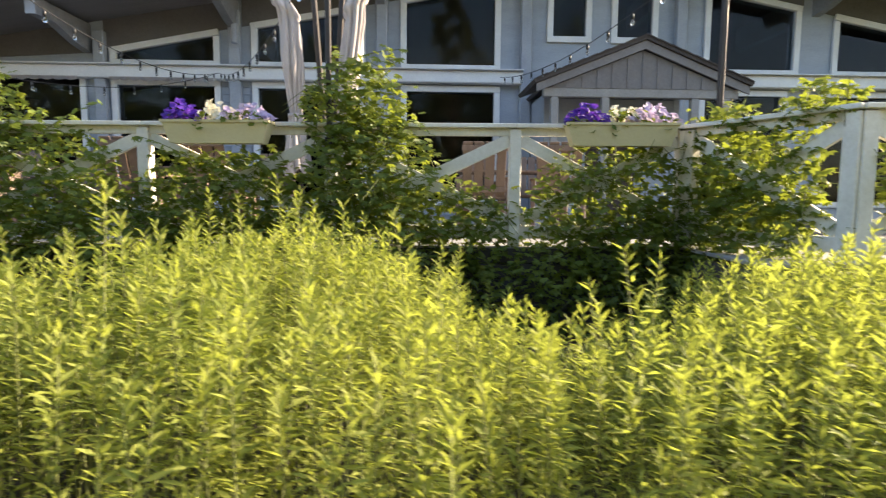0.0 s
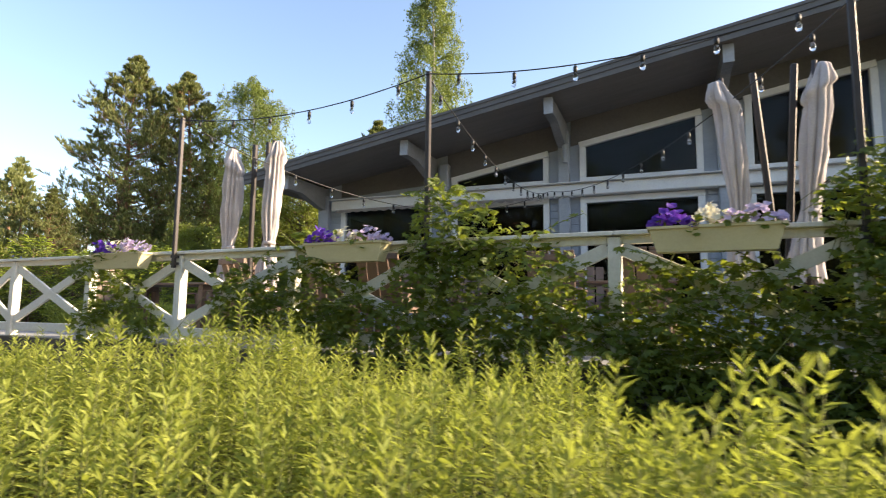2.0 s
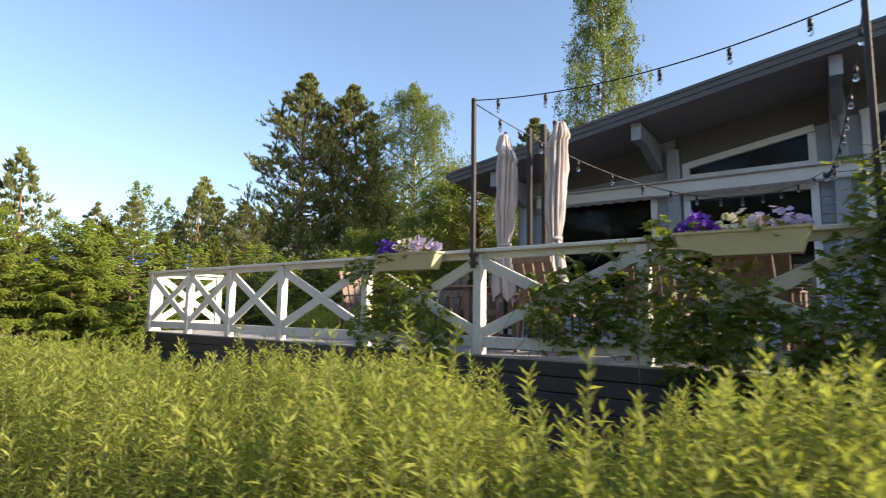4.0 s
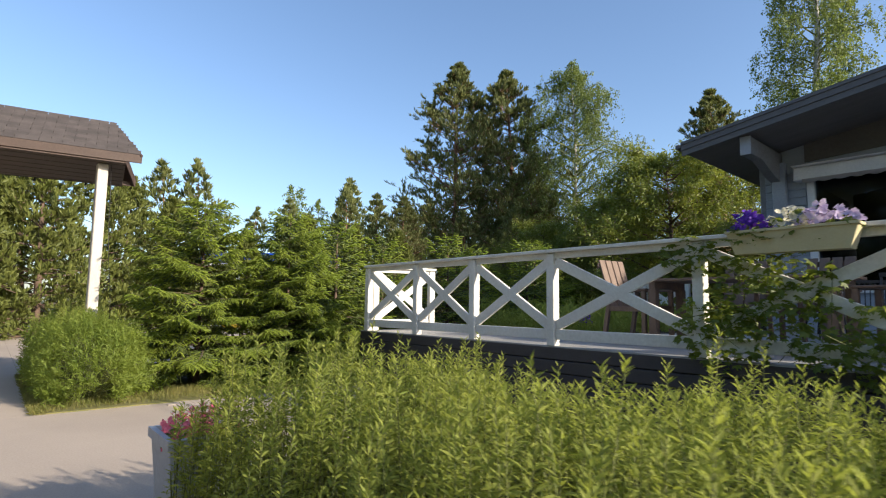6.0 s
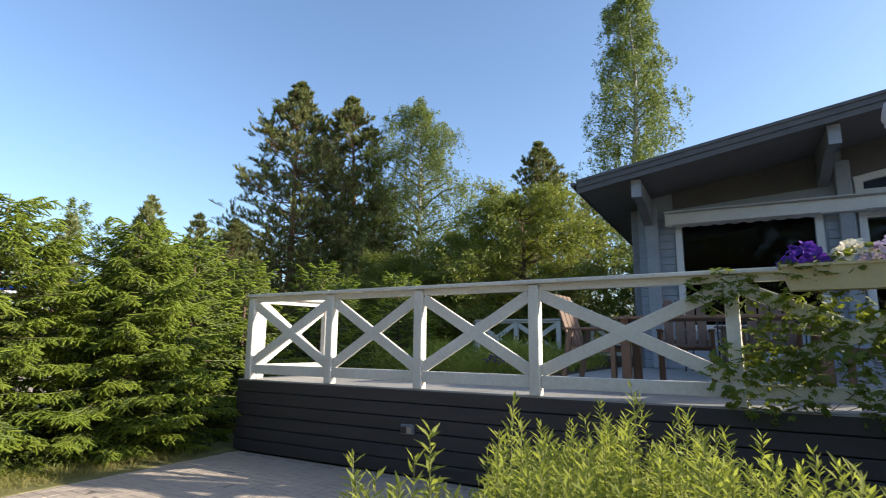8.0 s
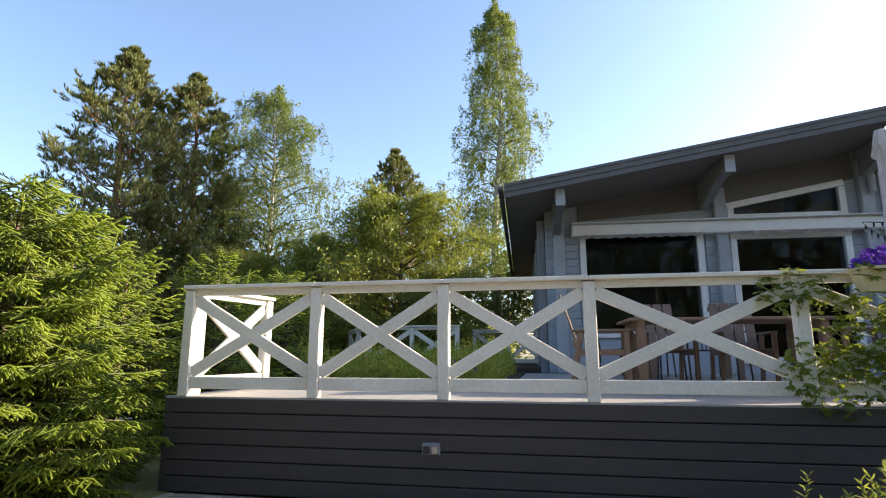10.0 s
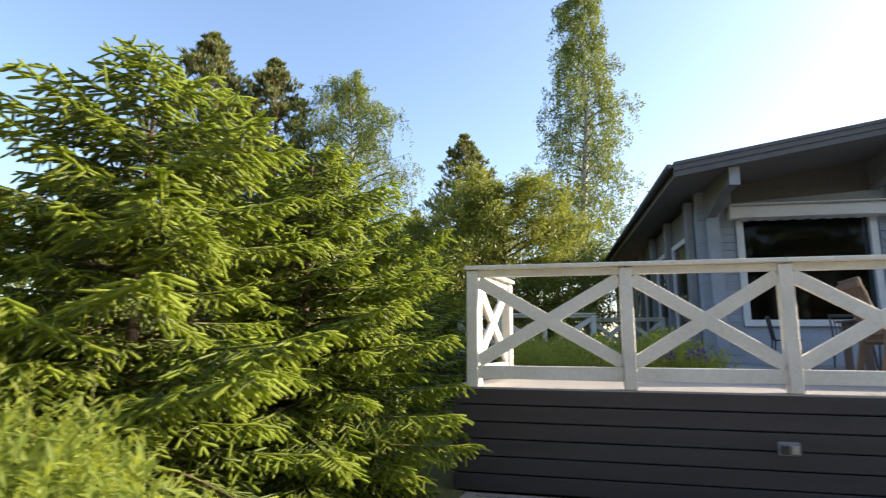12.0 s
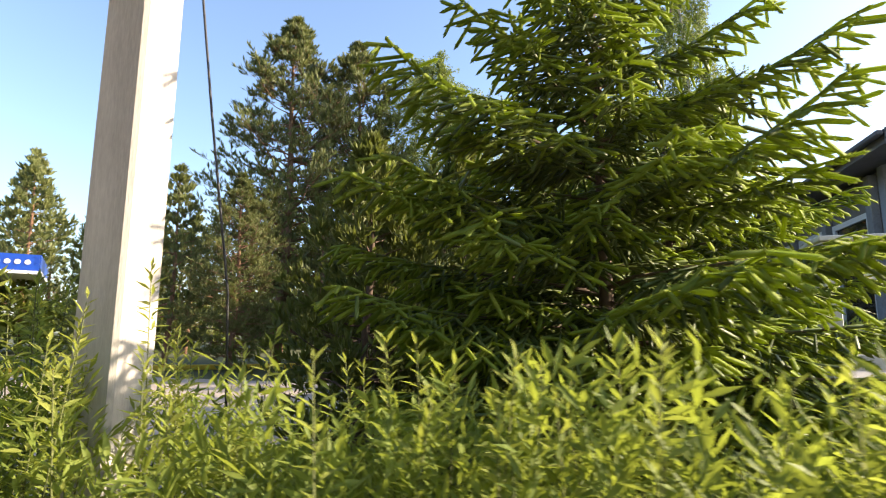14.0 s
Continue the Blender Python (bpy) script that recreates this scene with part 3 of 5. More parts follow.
prism(bm, [(PX - 1.62, PZ - 0.80), (PX + 1.62, PZ - 0.80), (PX, PZ - 0.16)], PY + 0.12, PY + 0.16)
part("gable", bm, SOFFIT, porch)
for i in range(11):
    x = -1.3 + i * 0.26
    bm = bmesh.new()
    box(bm, (PX + x, PY + 0.112, PZ - 0.80 + (0.62 - abs(x) * 0.395) / 2), (0.03, 0.016, 0.60 - abs(x) * 0.395))
    part("gable_batten", bm, SOFFIT, porch)
bm = bmesh.new()
bar(bm, (PX - 1.7, PY + 0.2, PZ - 0.87), (PX + 1.7, PY + 0.2, PZ - 0.87), 0.14, 0.15, 0.01)
part("beam", bm, GREYPOST, porch)
for x in (-1.5, -0.62, 0.95, 1.5):
    bm = bmesh.new()
    box(bm, (PX + x, PY + 0.2, (DECK + PZ - 0.945) / 2), (0.13, 0.13, PZ - 0.945 - DECK), None, 0.01)
    part("post", bm, GREYPOST, porch)
for sgn in (1, -1):
    bm = bmesh.new()
    box(bm, (PX + sgn * 1.3, (PY + 1.6 + FRONT - 0.14) / 2, (DECK + 3.3) / 2), (0.12, FRONT - 0.14 - PY - 1.6, 3.3 - DECK))
    part("side_wall", bm, WALL, porch)
bm = bmesh.new()
box(bm, (PX, PY + 1.66, DECK + 1.05), (1.0, 0.06, 2.1), None, 0.01)
door = part("door", bm, BROWNWOOD, porch)
bm = bmesh.new()
tube(bm, [(PX + 0.4, PY + 1.60, DECK + 1.0), (PX + 0.4, PY + 1.60, DECK + 1.12)], 0.012, 8)
part("handle", bm, METAL, door)
for sgn in (1, -1):
    bm = bmesh.new()
    box(bm, (PX + sgn * 0.88, PY + 1.66, (DECK + 3.2) / 2), (0.74, 0.1, 3.2 - DECK))
    part("front_wall", bm, WALL, porch)
bm = bmesh.new()
box(bm, (PX, PY + 1.66, DECK + 2.22), (1.02, 0.1, 0.24))
part("lintel", bm, WALL, porch)

# ---- things on the terrace ----
def flower_box(x, w, y=RAIL_Y - 0.06, violet=0.35):
    """A trough hung on the rail, full of violet, ivory and pale lilac flowers."""
    b = thing("flower_box", "cream trough of violet, ivory and lilac flowers hung on the rail", "flower box", pose(x, y, DECK + 1.02 - 0.17), group="flower boxes on the rail")
    bm = bmesh.new()
    lo, hi, dy = w / 2 - 0.05, w / 2, 0.09
    ring = [[(-lo, -0.065, 0), (lo, -0.065, 0), (lo, 0.065, 0), (-lo, 0.065, 0)], [(-hi, -dy, 0.165), (hi, -dy, 0.165), (hi, dy, 0.165), (-hi, dy, 0.165)],
            [(-hi - 0.012, -dy - 0.012, 0.165), (hi + 0.012, -dy - 0.012, 0.165), (hi + 0.012, dy + 0.012, 0.165), (-hi - 0.012, dy + 0.012, 0.165)],
            [(-hi - 0.012, -dy - 0.012, 0.185), (hi + 0.012, -dy - 0.012, 0.185), (hi + 0.012, dy + 0.012, 0.185), (-hi - 0.012, dy + 0.012, 0.185)],
            [(-hi + 0.01, -dy + 0.01, 0.185), (hi - 0.01, -dy + 0.01, 0.185), (hi - 0.01, dy - 0.01, 0.185), (-hi + 0.01, dy - 0.01, 0.185)],
            [(-hi + 0.01, -dy + 0.01, 0.15), (hi - 0.01, -dy + 0.01, 0.15), (hi - 0.01, dy - 0.01, 0.15), (-hi + 0.01, dy - 0.01, 0.15)]]
    vs = [[bm.verts.new(p) for p in r] for r in ring]
    bm.faces.new(vs[0])
    bm.faces.new(vs[-1])
    for u, v in zip(vs, vs[1:]):
        for k in range(4):
            bm.faces.new((u[k], u[(k + 1) % 4], v[(k + 1) % 4], v[k]))
    part("trough", bm, CREAM, b)
    for name, mat, u0, u1, n in (("violet_blossom", VIOLET, -0.5, -0.5 + violet, 520), ("ivory_blossom", IVORY, -0.52 + violet, 0.18, 260), ("lilac_blossom", LILAC, 0.05, 0.52, 420), ("leaves", VINELEAF, -0.5, 0.5, 500)):
        head = n // 6
        cx = rng.uniform(u0, u1, head) * w
        bump_h = 0.115 * (1 - ((cx / w - (u0 + u1) / 2) / (u1 - u0) * 2) ** 2) + 0.03
        low = name == "leaves"
        c = np.stack([cx, rng.uniform(-0.11, 0.10, head), 0.17 + bump_h * rng.uniform(0.2 if not low else -0.6, 1.15 if not low else 0.8, head)], 1)
        c = np.repeat(c, 6, 0)
        a = np.tile(np.arange(6) * math.tau / 6, head) + np.repeat(rng.uniform(0, 6, head), 6)
        facing = np.repeat(unit(rng.normal(size=(head, 3)) * 0.5 + np.array([0, -0.7, 0.8])), 6, 0)
        t1 = unit(np.cross(facing, np.array([0.3, 0.9, 0.2])))
        t2 = np.cross(facing, t1)
        way = t1 * np.cos(a)[:, None] + t2 * np.sin(a)[:, None] + facing * 0.25
        part(name, blades(name, mat, c, way, rng.uniform(0.024, 0.038, head * 6), 0.027, up=facing, belly=0.62), None, b, kind="stuff")
    return b


for x, w in ((-8.18, 0.86), (-4.98, 0.86), (-1.86, 0.86), (1.46, 0.90)):
    flower_box(x, w)


def light_pole(x):
    p = thing("light_pole", "thin dark pole fixed to the rail, carrying the string lights", "pole", pose(x, RAIL_Y + 0.005, DECK), group="poles of the string lights")
    bm = bmesh.new()
    box(bm, (0, 0, 1.73), (0.042, 0.042, 1.76), None, 0.004)
    part("pole", bm, DARKMETAL, p)
    bm = bmesh.new()
    tube(bm, [(0, 0.02, 2.58), (0, -0.03, 2.58)], 0.008, 6)
    part("hook", bm, DARKMETAL, p)
    for z in (0.90, 0.98):
        bm = bmesh.new()
        box(bm, (0, 0.012, z), (0.07, 0.06, 0.03))
        part("clamp", bm, DARKMETAL, p)


POLES = (-7.37, -4.17, -0.96, 2.3)
for x in POLES:
    light_pole(x)


def string_lights(p, q, n, sag, label):
    """A black cable sagging from p to q with n hanging bulbs."""
    s = thing("string_lights", label, "string lights", group="string lights")
    p, q = Vector(p), Vector(q)
    at = lambda u: p.lerp(q, u) - Vector((0, 0, 4 * sag * u * (1 - u)))
    bm = bmesh.new()
    tube(bm, [at(i / 24) for i in range(25)], 0.006, 5)
    part("cable", bm, BLACK, s)
    for i in range(n):
        c = at((i + 0.6) / (n + 0.2))
        bm = bmesh.new()
        tube(bm, [c, c - Vector((0, 0, 0.012)), c - Vector((0, 0, 0.018)), c - Vector((0, 0, 0.07))], [0.006, 0.008, 0.018, 0.017], 8)
        sock = part("socket", bm, BLACK, s)
        bm = bmesh.new()
        b = c - Vector((0, 0, 0.07))
        tube(bm, [b - Vector((0, 0, dz)) for dz in (0, 0.015, 0.035, 0.055, 0.068, 0.072)], [0.011, 0.015, 0.021, 0.020, 0.012, 0.003], 10)
        part("bulb", bm, BULB, sock, "clear glass bulb")


TOP = DECK + 2.58
for a, b in zip(POLES, POLES[1:]):
    string_lights((a, RAIL_Y - 0.02, TOP), (b, RAIL_Y - 0.02, TOP), 6, 0.16, "black cable with clear bulbs between the rail poles")
EYELET = (HOUSE @ Vector((-4.75, FRONT - 0.33, 3.82)))
for a in POLES[:3]:
    string_lights((a, RAIL_Y, TOP - 0.02), EYELET, 13, 0.7 if a < -7 else 0.4, "black cable with clear bulbs from a pole to the house")
string_lights((POLES[3], RAIL_Y, TOP - 0.02), HOUSE @ Vector((1.2, FRONT - 0.33, 3.82)), 12, 0.3, "black cable with clear bulbs from a pole to the house")


def closed_parasol(x, y, lean=0.0, turn=0.0, top=3.42, mast=0.2):
    """A furled cantilever parasol: cloth in deep folds tied round a hanging pole, with its mast beside it."""
    p = thing("parasol", "furled pale beige parasol hanging in folds beside its mast", "parasol", pose(x, y, DECK, 0, lean, 0), group="furled parasols")
    h = top - DECK
    bm = bmesh.new()
    prof = [(0.0, 0.02), (0.03, 0.05), (0.10, 0.085), (0.18, 0.12), (0.25, 0.145), (0.28, 0.142), (0.31, 0.112), (0.42, 0.115), (0.55, 0.12), (0.7, 0.115), (0.85, 0.117), (1.0, 0.108), (1.15, 0.096), (1.32, 0.07), (1.40, 0.076), (1.52, 0.095), (1.7, 0.115), (1.85, 0.128), (1.98, 0.132)]
    n = 96
    side = 1 if mast > 0 else -1
    rings = []
    for dz, r in prof:
        ring = []
        for k in range(n):
            a = k * math.tau / n
            q = a + 0.35 * math.sin(dz * 1.6 + turn) + 0.22 * math.sin(2 * a + dz * 2.3 + turn)
            crease = 1 - abs(math.sin(q * 4.5 + turn))
            bumps = noise.noise(Vector((math.cos(a) * 1.6, math.sin(a) * 1.6, dz * 3.5 + turn)))
            fine = noise.noise(Vector((math.cos(a) * 5, math.sin(a) * 5, dz * 6.0 + turn)))
            fold = 1.08 - (0.5 if dz > 0.05 else 0.1) * crease ** 1.3 - 0.14 * math.sin(a * 2 + dz * 1.7 + turn) + 0.30 * bumps + 0.12 * fine
            drop = (0.05 * math.sin(a * 4 + turn) if dz > 1.8 else 0) - (0.09 * math.cos(a) * side * min(1, dz / 0.1) if dz < 0.32 else 0)
            sway = 0.028 * math.sin(dz * 2.1 + turn) - side * 0.03 * max(0, 0.3 - dz) / 0.3
            ring.append(bm.verts.new((sway + math.cos(a) * r * fold, math.sin(a) * r * fold * 0.9, h - dz + drop)))
        rings.append(ring)
    for u, v in zip(rings, rings[1:]):
        for k in range(n):
            bm.faces.new((u[k], u[(k + 1) % n], v[(k + 1) % n], v[k])).smooth = True
    bm.faces.new(rings[0])
    part("cloth", bm, CLOTH, p)
    bm = bmesh.new()
    tube(bm, [(0, 0, h - 1.36 + dz) for dz in (-0.02, 0.02)], 0.075, 20)
    part("tie", bm, CLOTH, p)
    bm = bmesh.new()
    tube(bm, [(0, 0, 0.16), (0, 0, h + 0.02)], 0.022, 10)
    part("pole", bm, DARKMETAL, p)
    bm = bmesh.new()
    box(bm, (0, 0, 0.055), (0.5, 0.5, 0.07), None, 0.01)
    box(bm, (0, 0, 0.125), (0.12, 0.12, 0.07), None, 0.01)
    part("base", bm, DARKMETAL, p)
    bm = bmesh.new()
    box(bm, (mast, 0.12, (h + 0.05) / 2), (0.055, 0.065, h + 0.05), None, 0.008)
    part("mast", bm, DARKMETAL, p)
    return p


closed_parasol(-7.62, 5.70, 0, 20, 3.42, 0.26)
closed_parasol(-7.02, 5.80, 0, 70, 3.47, -0.2)
closed_parasol(-1.51, 5.98, -4, 0, 3.50, 0.28)
closed_parasol(-1.13, 5.95, 4, 120, 3.53, -0.14)


def dining_table(x, y, turn, w=1.45, d=0.85):
    t = thing("dining_table", "brown weathered wooden terrace table", "table", pose(x, y, DECK, 0, 0, turn), group="terrace tables")
    for i in range(6):
        bm = bmesh.new()
        box(bm, (0, -d / 2 + d / 12 + i * d / 6, 0.735), (w, d / 6 - 0.012, 0.03), None, 0.004)
        part("tabletop_board", bm, OAK, t)
    for sx in (-1, 1):
        bm = bmesh.new()
        box(bm, (sx * (w / 2 - 0.12), 0, 0.68), (0.07, d - 0.1, 0.08))
        part("apron", bm, OAK, t)
        for sy in (-1, 1):
            bm = bmesh.new()
            box(bm, (sx * (w / 2 - 0.12), sy * (d / 2 - 0.09), 0.32), (0.09, 0.09, 0.64), None, 0.006)
            part("leg", bm, OAK, t)
    return t


def terrace_chair():
    """A brown wooden armchair with a high leaning back of upright slats."""
    c = thing("terrace_chair", "brown wooden armchair with a high slatted back on the terrace", "chair", group="terrace chairs")
    for k in range(6):
        bm = bmesh.new()
        box(bm, (0, -0.22 + k * 0.088, 0.44 - 0.006 * k), (0.50, 0.076, 0.022), None, 0.004)
        part("seat_slat", bm, OAK, c)
    for k in range(4):
        x = -0.186 + k * 0.124
        bm = bmesh.new()
        bar(bm, (x, 0.235, 0.42), (x, 0.425, 1.02), 0.104, 0.022, 0.004, up=(0, 1, 0))
        part("back_slat", bm, OAK, c)
    for z, y in ((0.50, 0.285), (0.95, 0.43)):
        bm = bmesh.new()
        bar(bm, (-0.25, y, z), (0.25, y, z), 0.03, 0.06, 0.004)
        part("back_rail", bm, OAK, c)
    for sx in (-1, 1):
        bm = bmesh.new()
        box(bm, (sx * 0.275, -0.24, 0.31), (0.045, 0.055, 0.62), None, 0.005)
        part("leg", bm, OAK, c)
        bm = bmesh.new()
        bar(bm, (sx * 0.275, 0.33, 0.0), (sx * 0.275, 0.22, 0.62), 0.045, 0.055, 0.005, up=(0, 1, 0))
        part("leg", bm, OAK, c)
        bm = bmesh.new()
        box(bm, (sx * 0.275, 0.01, 0.632), (0.07, 0.60, 0.024), None, 0.006)
        part("armrest", bm, OAK, c)
        bm = bmesh.new()
        box(bm, (sx * 0.275, 0.02, 0.405), (0.03, 0.48, 0.06), None, 0.004)
        part("side_rail", bm, OAK, c)
    return c


def cafe_chair():
    """A dark metal chair with thin upright bars in its back."""
    c = thing("cafe_chair", "dark metal chair with a barred back near the house", "chair", group="dark cafe chairs")
    bm = bmesh.new()
    box(bm, (0, 0, 0.455), (0.42, 0.42, 0.025), None, 0.01)
    part("seat", bm, DARKMETAL, c)
    for sx in (-1, 1):
        bm = bmesh.new()
        tube(bm, [(sx * 0.18, -0.18, 0.44), (sx * 0.2, -0.21, 0)], 0.014, 8)
        part("leg", bm, DARKMETAL, c)
        bm = bmesh.new()
        tube(bm, [(sx * 0.2, 0.24, 0), (sx * 0.19, 0.19, 0.45), (sx * 0.19, 0.26, 0.88)], 0.014, 8)
        part("leg", bm, DARKMETAL, c)
    bm = bmesh.new()
    box(bm, (0, 0.26, 0.87), (0.42, 0.024, 0.05), None, 0.006)
    part("top_rail", bm, DARKMETAL, c)
    for k in range(5):
        x = -0.13 + k * 0.065
        bm = bmesh.new()
        tube(bm, [(x, 0.195, 0.46), (x, 0.255, 0.85)], 0.008, 6)
        part("back_bar", bm, DARKMETAL, c)
    return c


chair = terrace_chair()
chair.matrix_basis = pose(-10.35, 6.15, DECK, 0, 0, 86)
SETS = [(-9.15, 6.2, 2), (-5.45, 6.6, -3), (-2.9, 6.9, 5), (0.9, 7.2, 0)]
for tx, ty, tr in SETS:
    dining_table(tx, ty, tr, 1.95 if tx < -9 else 1.45)
    for dx, dy, r in ((-0.45, -0.75, 180), (0.42, -0.8, 172), (-0.4, 0.78, 4), (0.45, 0.76, -6))[2 if tx < -9 else 0:]:
        copy_thing(chair, pose(tx + dx, ty + dy, DECK, 0, 0, r + tr))
for x, y, r in ((-6.9, 5.55, 170), (-5.0, 5.5, 186), (-7.85, 6.15, -95)):
    copy_thing(chair, pose(x, y, DECK, 0, 0, r))
cafe = cafe_chair()
cafe.matrix_basis = pose(-9.1, 8.75, DECK, 0, 0, 175)
for x, y, r in ((-8.3, 8.8, 186), (-9.0, 10.3, 5), (-8.2, 10.25, -8), (-9.75, 11.0, 80)):
    copy_thing(cafe, pose(x, y, DECK, 0, 0, r))
dining_table(-8.65, 9.55, 0, 1.5, 0.8)

# power socket on the skirt
sock = thing("outlet_box", "small grey weatherproof socket on the dark skirt boards", "socket", pose(-11.93, RAIL_Y + 0.06, 0.46))
bm = bmesh.new()
box(bm, (0, 0, 0), (0.155, 0.05, 0.10), None, 0.008)
part("body", bm, PURLIN, sock)
for sx in (-0.036, 0.036):
    bm = bmesh.new()
    box(bm, (sx, -0.032, -0.006), (0.056, 0.016, 0.062), None, 0.005)
    part("cover", bm, DARKMETAL if sx < 0 else METAL, sock, "dark socket face" if sx < 0 else "grey flap")

# ---- planter with pink flowers ----
pot = thing("planter", "square grey planter with pink flowers beside the shrubs", "planter", pose(-9.89, 0.93, 0))
bm = bmesh.new()
for k, (z, r) in enumerate(((0, 0.15), (0.55, 0.2), (0.55, 0.215), (0.6, 0.215), (0.6, 0.185), (0.54, 0.18))):
    ring = [bm.verts.new((sx * r, sy * r, z)) for sx, sy in ((-1, -1), (1, -1), (1, 1), (-1, 1))]
    if k:
        for j in range(4):
            bm.faces.new((prev[j], prev[(j + 1) % 4], ring[(j + 1) % 4], ring[j]))
    else:
        bm.faces.new(ring)
    prev = ring
bm.faces.new(prev)
part("pot", bm, PLANTERGREY, pot)
for name, mat, n, lo, hi in (("leaves", VINELEAF, 500, 0.5, 0.65), ("pink_blossom", PINK, 1500, 0.58, 0.74)):
    head = n // 6
    r = 0.2 * np.sqrt(rng.uniform(0, 1, head))
    a0 = rng.uniform(0, math.tau, head)
    c = np.stack([r * np.cos(a0), r * np.sin(a0), rng.uniform(lo, hi, head) - r * 0.3], 1)
    c = np.repeat(c, 6, 0)
    a = np.tile(np.arange(6) * math.tau / 6, head)
    facing = np.repeat(unit(rng.normal(size=(head, 3)) * 0.5 + np.array([0.3, -0.4, 0.8])), 6, 0)
    t1 = unit(np.cross(facing, np.array([0.3, 0.9, 0.2])))
    way = t1 * np.cos(a)[:, None] + np.cross(facing, t1) * np.sin(a)[:, None] + facing * 0.2
    part(name, blades(name, mat, c, way, 0.019, 0.018, up=facing, belly=0.6), None, pot, kind="stuff")

# ---- roofed gate ----
GX, GY = -17.262, 1.303
gate = thing("roofed_gate", "roofed timber gateway with brown shingles and weathered white posts", "gateway")
GATE = Matrix.Translation((GX, GY, 0)) @ Matrix.Rotation(radians(-8), 4, "Z") @ Matrix.Translation((-GX, -GY, 0))
gate.matrix_basis = GATE
EX, RX, RZ, EZ = -16.95, -18.05, 4.48, 3.71
Y0, Y1, HIP = -6.0, 1.86, 0.42
for sgn in (1, -1):
    ex = EX if sgn > 0 else 2 * RX - EX
    bm = bmesh.new()
    near = [bm.verts.new(p) for p in ((ex, Y1, EZ - 0.05), (RX, Y1 - HIP, RZ - 0.05), (RX, Y1 - HIP, RZ), (ex, Y1, EZ))]
    away = [bm.verts.new((v.co.x, Y0, v.co.z)) for v in near]
    for k in range(4):
        bm.faces.new((near[k], near[(k + 1) % 4], away[(k + 1) % 4], away[k]))
    bm.faces.new(near)
    bm.faces.new(away)
    deck_part = part("roof", bm, BROWNWOOD, gate)
    run = Vector((ex - RX, 0, EZ - RZ))
    rows = 11
    if sgn > 0:
        for i in range(rows):
            x = Y0
            k = 0
            end = Y1 - HIP * (1 - (i + 0.5) / rows)
            while x < end - 0.05:
                wd = min((0.30 if k or i % 2 else 0.15) - 0.008, end - x)
                bm = bmesh.new()
                c = Vector((RX, 0, RZ)) + run * ((i + 0.5) / rows)
                ang = math.atan2(-run.z, run.x)
                box(bm, (c.x + 0.012, x + wd / 2, c.z + 0.022), (run.length / rows + 0.03, wd, 0.012), Matrix.Rotation(ang + 0.05, 3, "Y"))
                part("shingle", bm, SHINGLE, deck_part)
                x += wd + 0.008
                k += 1
    bm = bmesh.new()
    bar(bm, (ex, Y0, EZ - 0.06), (ex, Y1, EZ - 0.06), 0.035, 0.14, 0.004)
    part("fascia", bm, BROWNWOOD, gate, "brown eave board")
    bm = bmesh.new()
    bar(bm, (ex, Y1 - 0.02, EZ - 0.06), (RX, Y1 - HIP - 0.02, RZ - 0.06), 0.035, 0.15, 0.004)
    part("verge_board", bm, BROWNWOOD, gate)
    px = GX if sgn > 0 else 2 * RX - GX
    for py in ((GY, -5.2) if sgn > 0 else (-5.2,)):
        bm = bmesh.new()
        box(bm, (px, py, 1.775), (0.154, 0.154, 3.55), Matrix.Rotation(radians(11), 3, "Z"), 0.012)
        part("post", bm, OLDWHITE, gate, "weathered white square post")
w = (2 * RX - 2 * EX) / -12
for i in range(12):
    bm = bmesh.new()
    box(bm, (EX - (i + 0.5) * w, (Y0 + Y1) / 2 - 0.05, 3.565 - 0.004 * (i % 2)), (w - 0.012, Y1 - Y0 - 0.36, 0.025))
    part("soffit_board", bm, BROWNWOOD, gate)
bm = bmesh.new()
prism(bm, [(EX - 0.06, 3.56), (RX, RZ - 0.14), (2 * RX - EX + 0.06, 3.56)], Y1 - 0.62, Y1 - 0.595)
part("gable_board", bm, BROWNWOOD, gate)
bm = bmesh.new()
tube(bm, [(-17.2, 1.36 + 0.06, 3.55), (-17.19, 1.44, 2.9), (-17.2, 1.45, 2.4), (-17.14, 1.48, 1.9), (-17.07, 1.53, 1.3), (-17.02, 1.56, 0.03)], 0.0042, 6)
solid("hanging_cable", bm, BLACK, "black cable hanging down beside the gate post", "cable")
string_lights(GATE @ Vector((2 * RX - EX + 0.1, -5.8, 3.56)), GATE @ Vector((2 * RX - EX + 0.1, 1.5, 3.56)), 9, 0.05, "black cable with bulbs under the gate roof")

# ---- fence behind the house corner ----
railing("pale painted garden railing with crossed braces beside the house corner", [(-15.12, 12.68, 0.93), (-14.08, 12.72, 0.93), (-13.0, 12.75, 0.93)], tall=1.0, group="garden railings")
railing("pale painted garden railing turning away beside the garden bed", [(-15.18, 12.80, 0.93), (-15.9, 14.1, 0.93), (-16.6, 15.4, 0.93)], tall=1.0, group="garden railings")
railing("pale painted garden railing meeting the house wall", [(-12.95, 15.6, 0.95), (-12.0, 15.6, 0.95), (-11.1, 15.6, 0.95)], tall=1.0, group="garden railings")
bm = bmesh.new()
prism(bm, [(-18.0, 0.0), (-10.95, 0.0), (-10.95, 0.96), (-14.2, 0.94), (-16.8, 0.9)], 12.4, 24.0)
prism(bm, [(-15.2, 0.0), (-11.45, 0.0), (-11.45, 0.86), (-14.5, 0.82)], 7.15, 12.396)
solid("garden_bank", bm, SOIL, "planted bank of dark soil behind the terrace end", "ground", kind="structure")

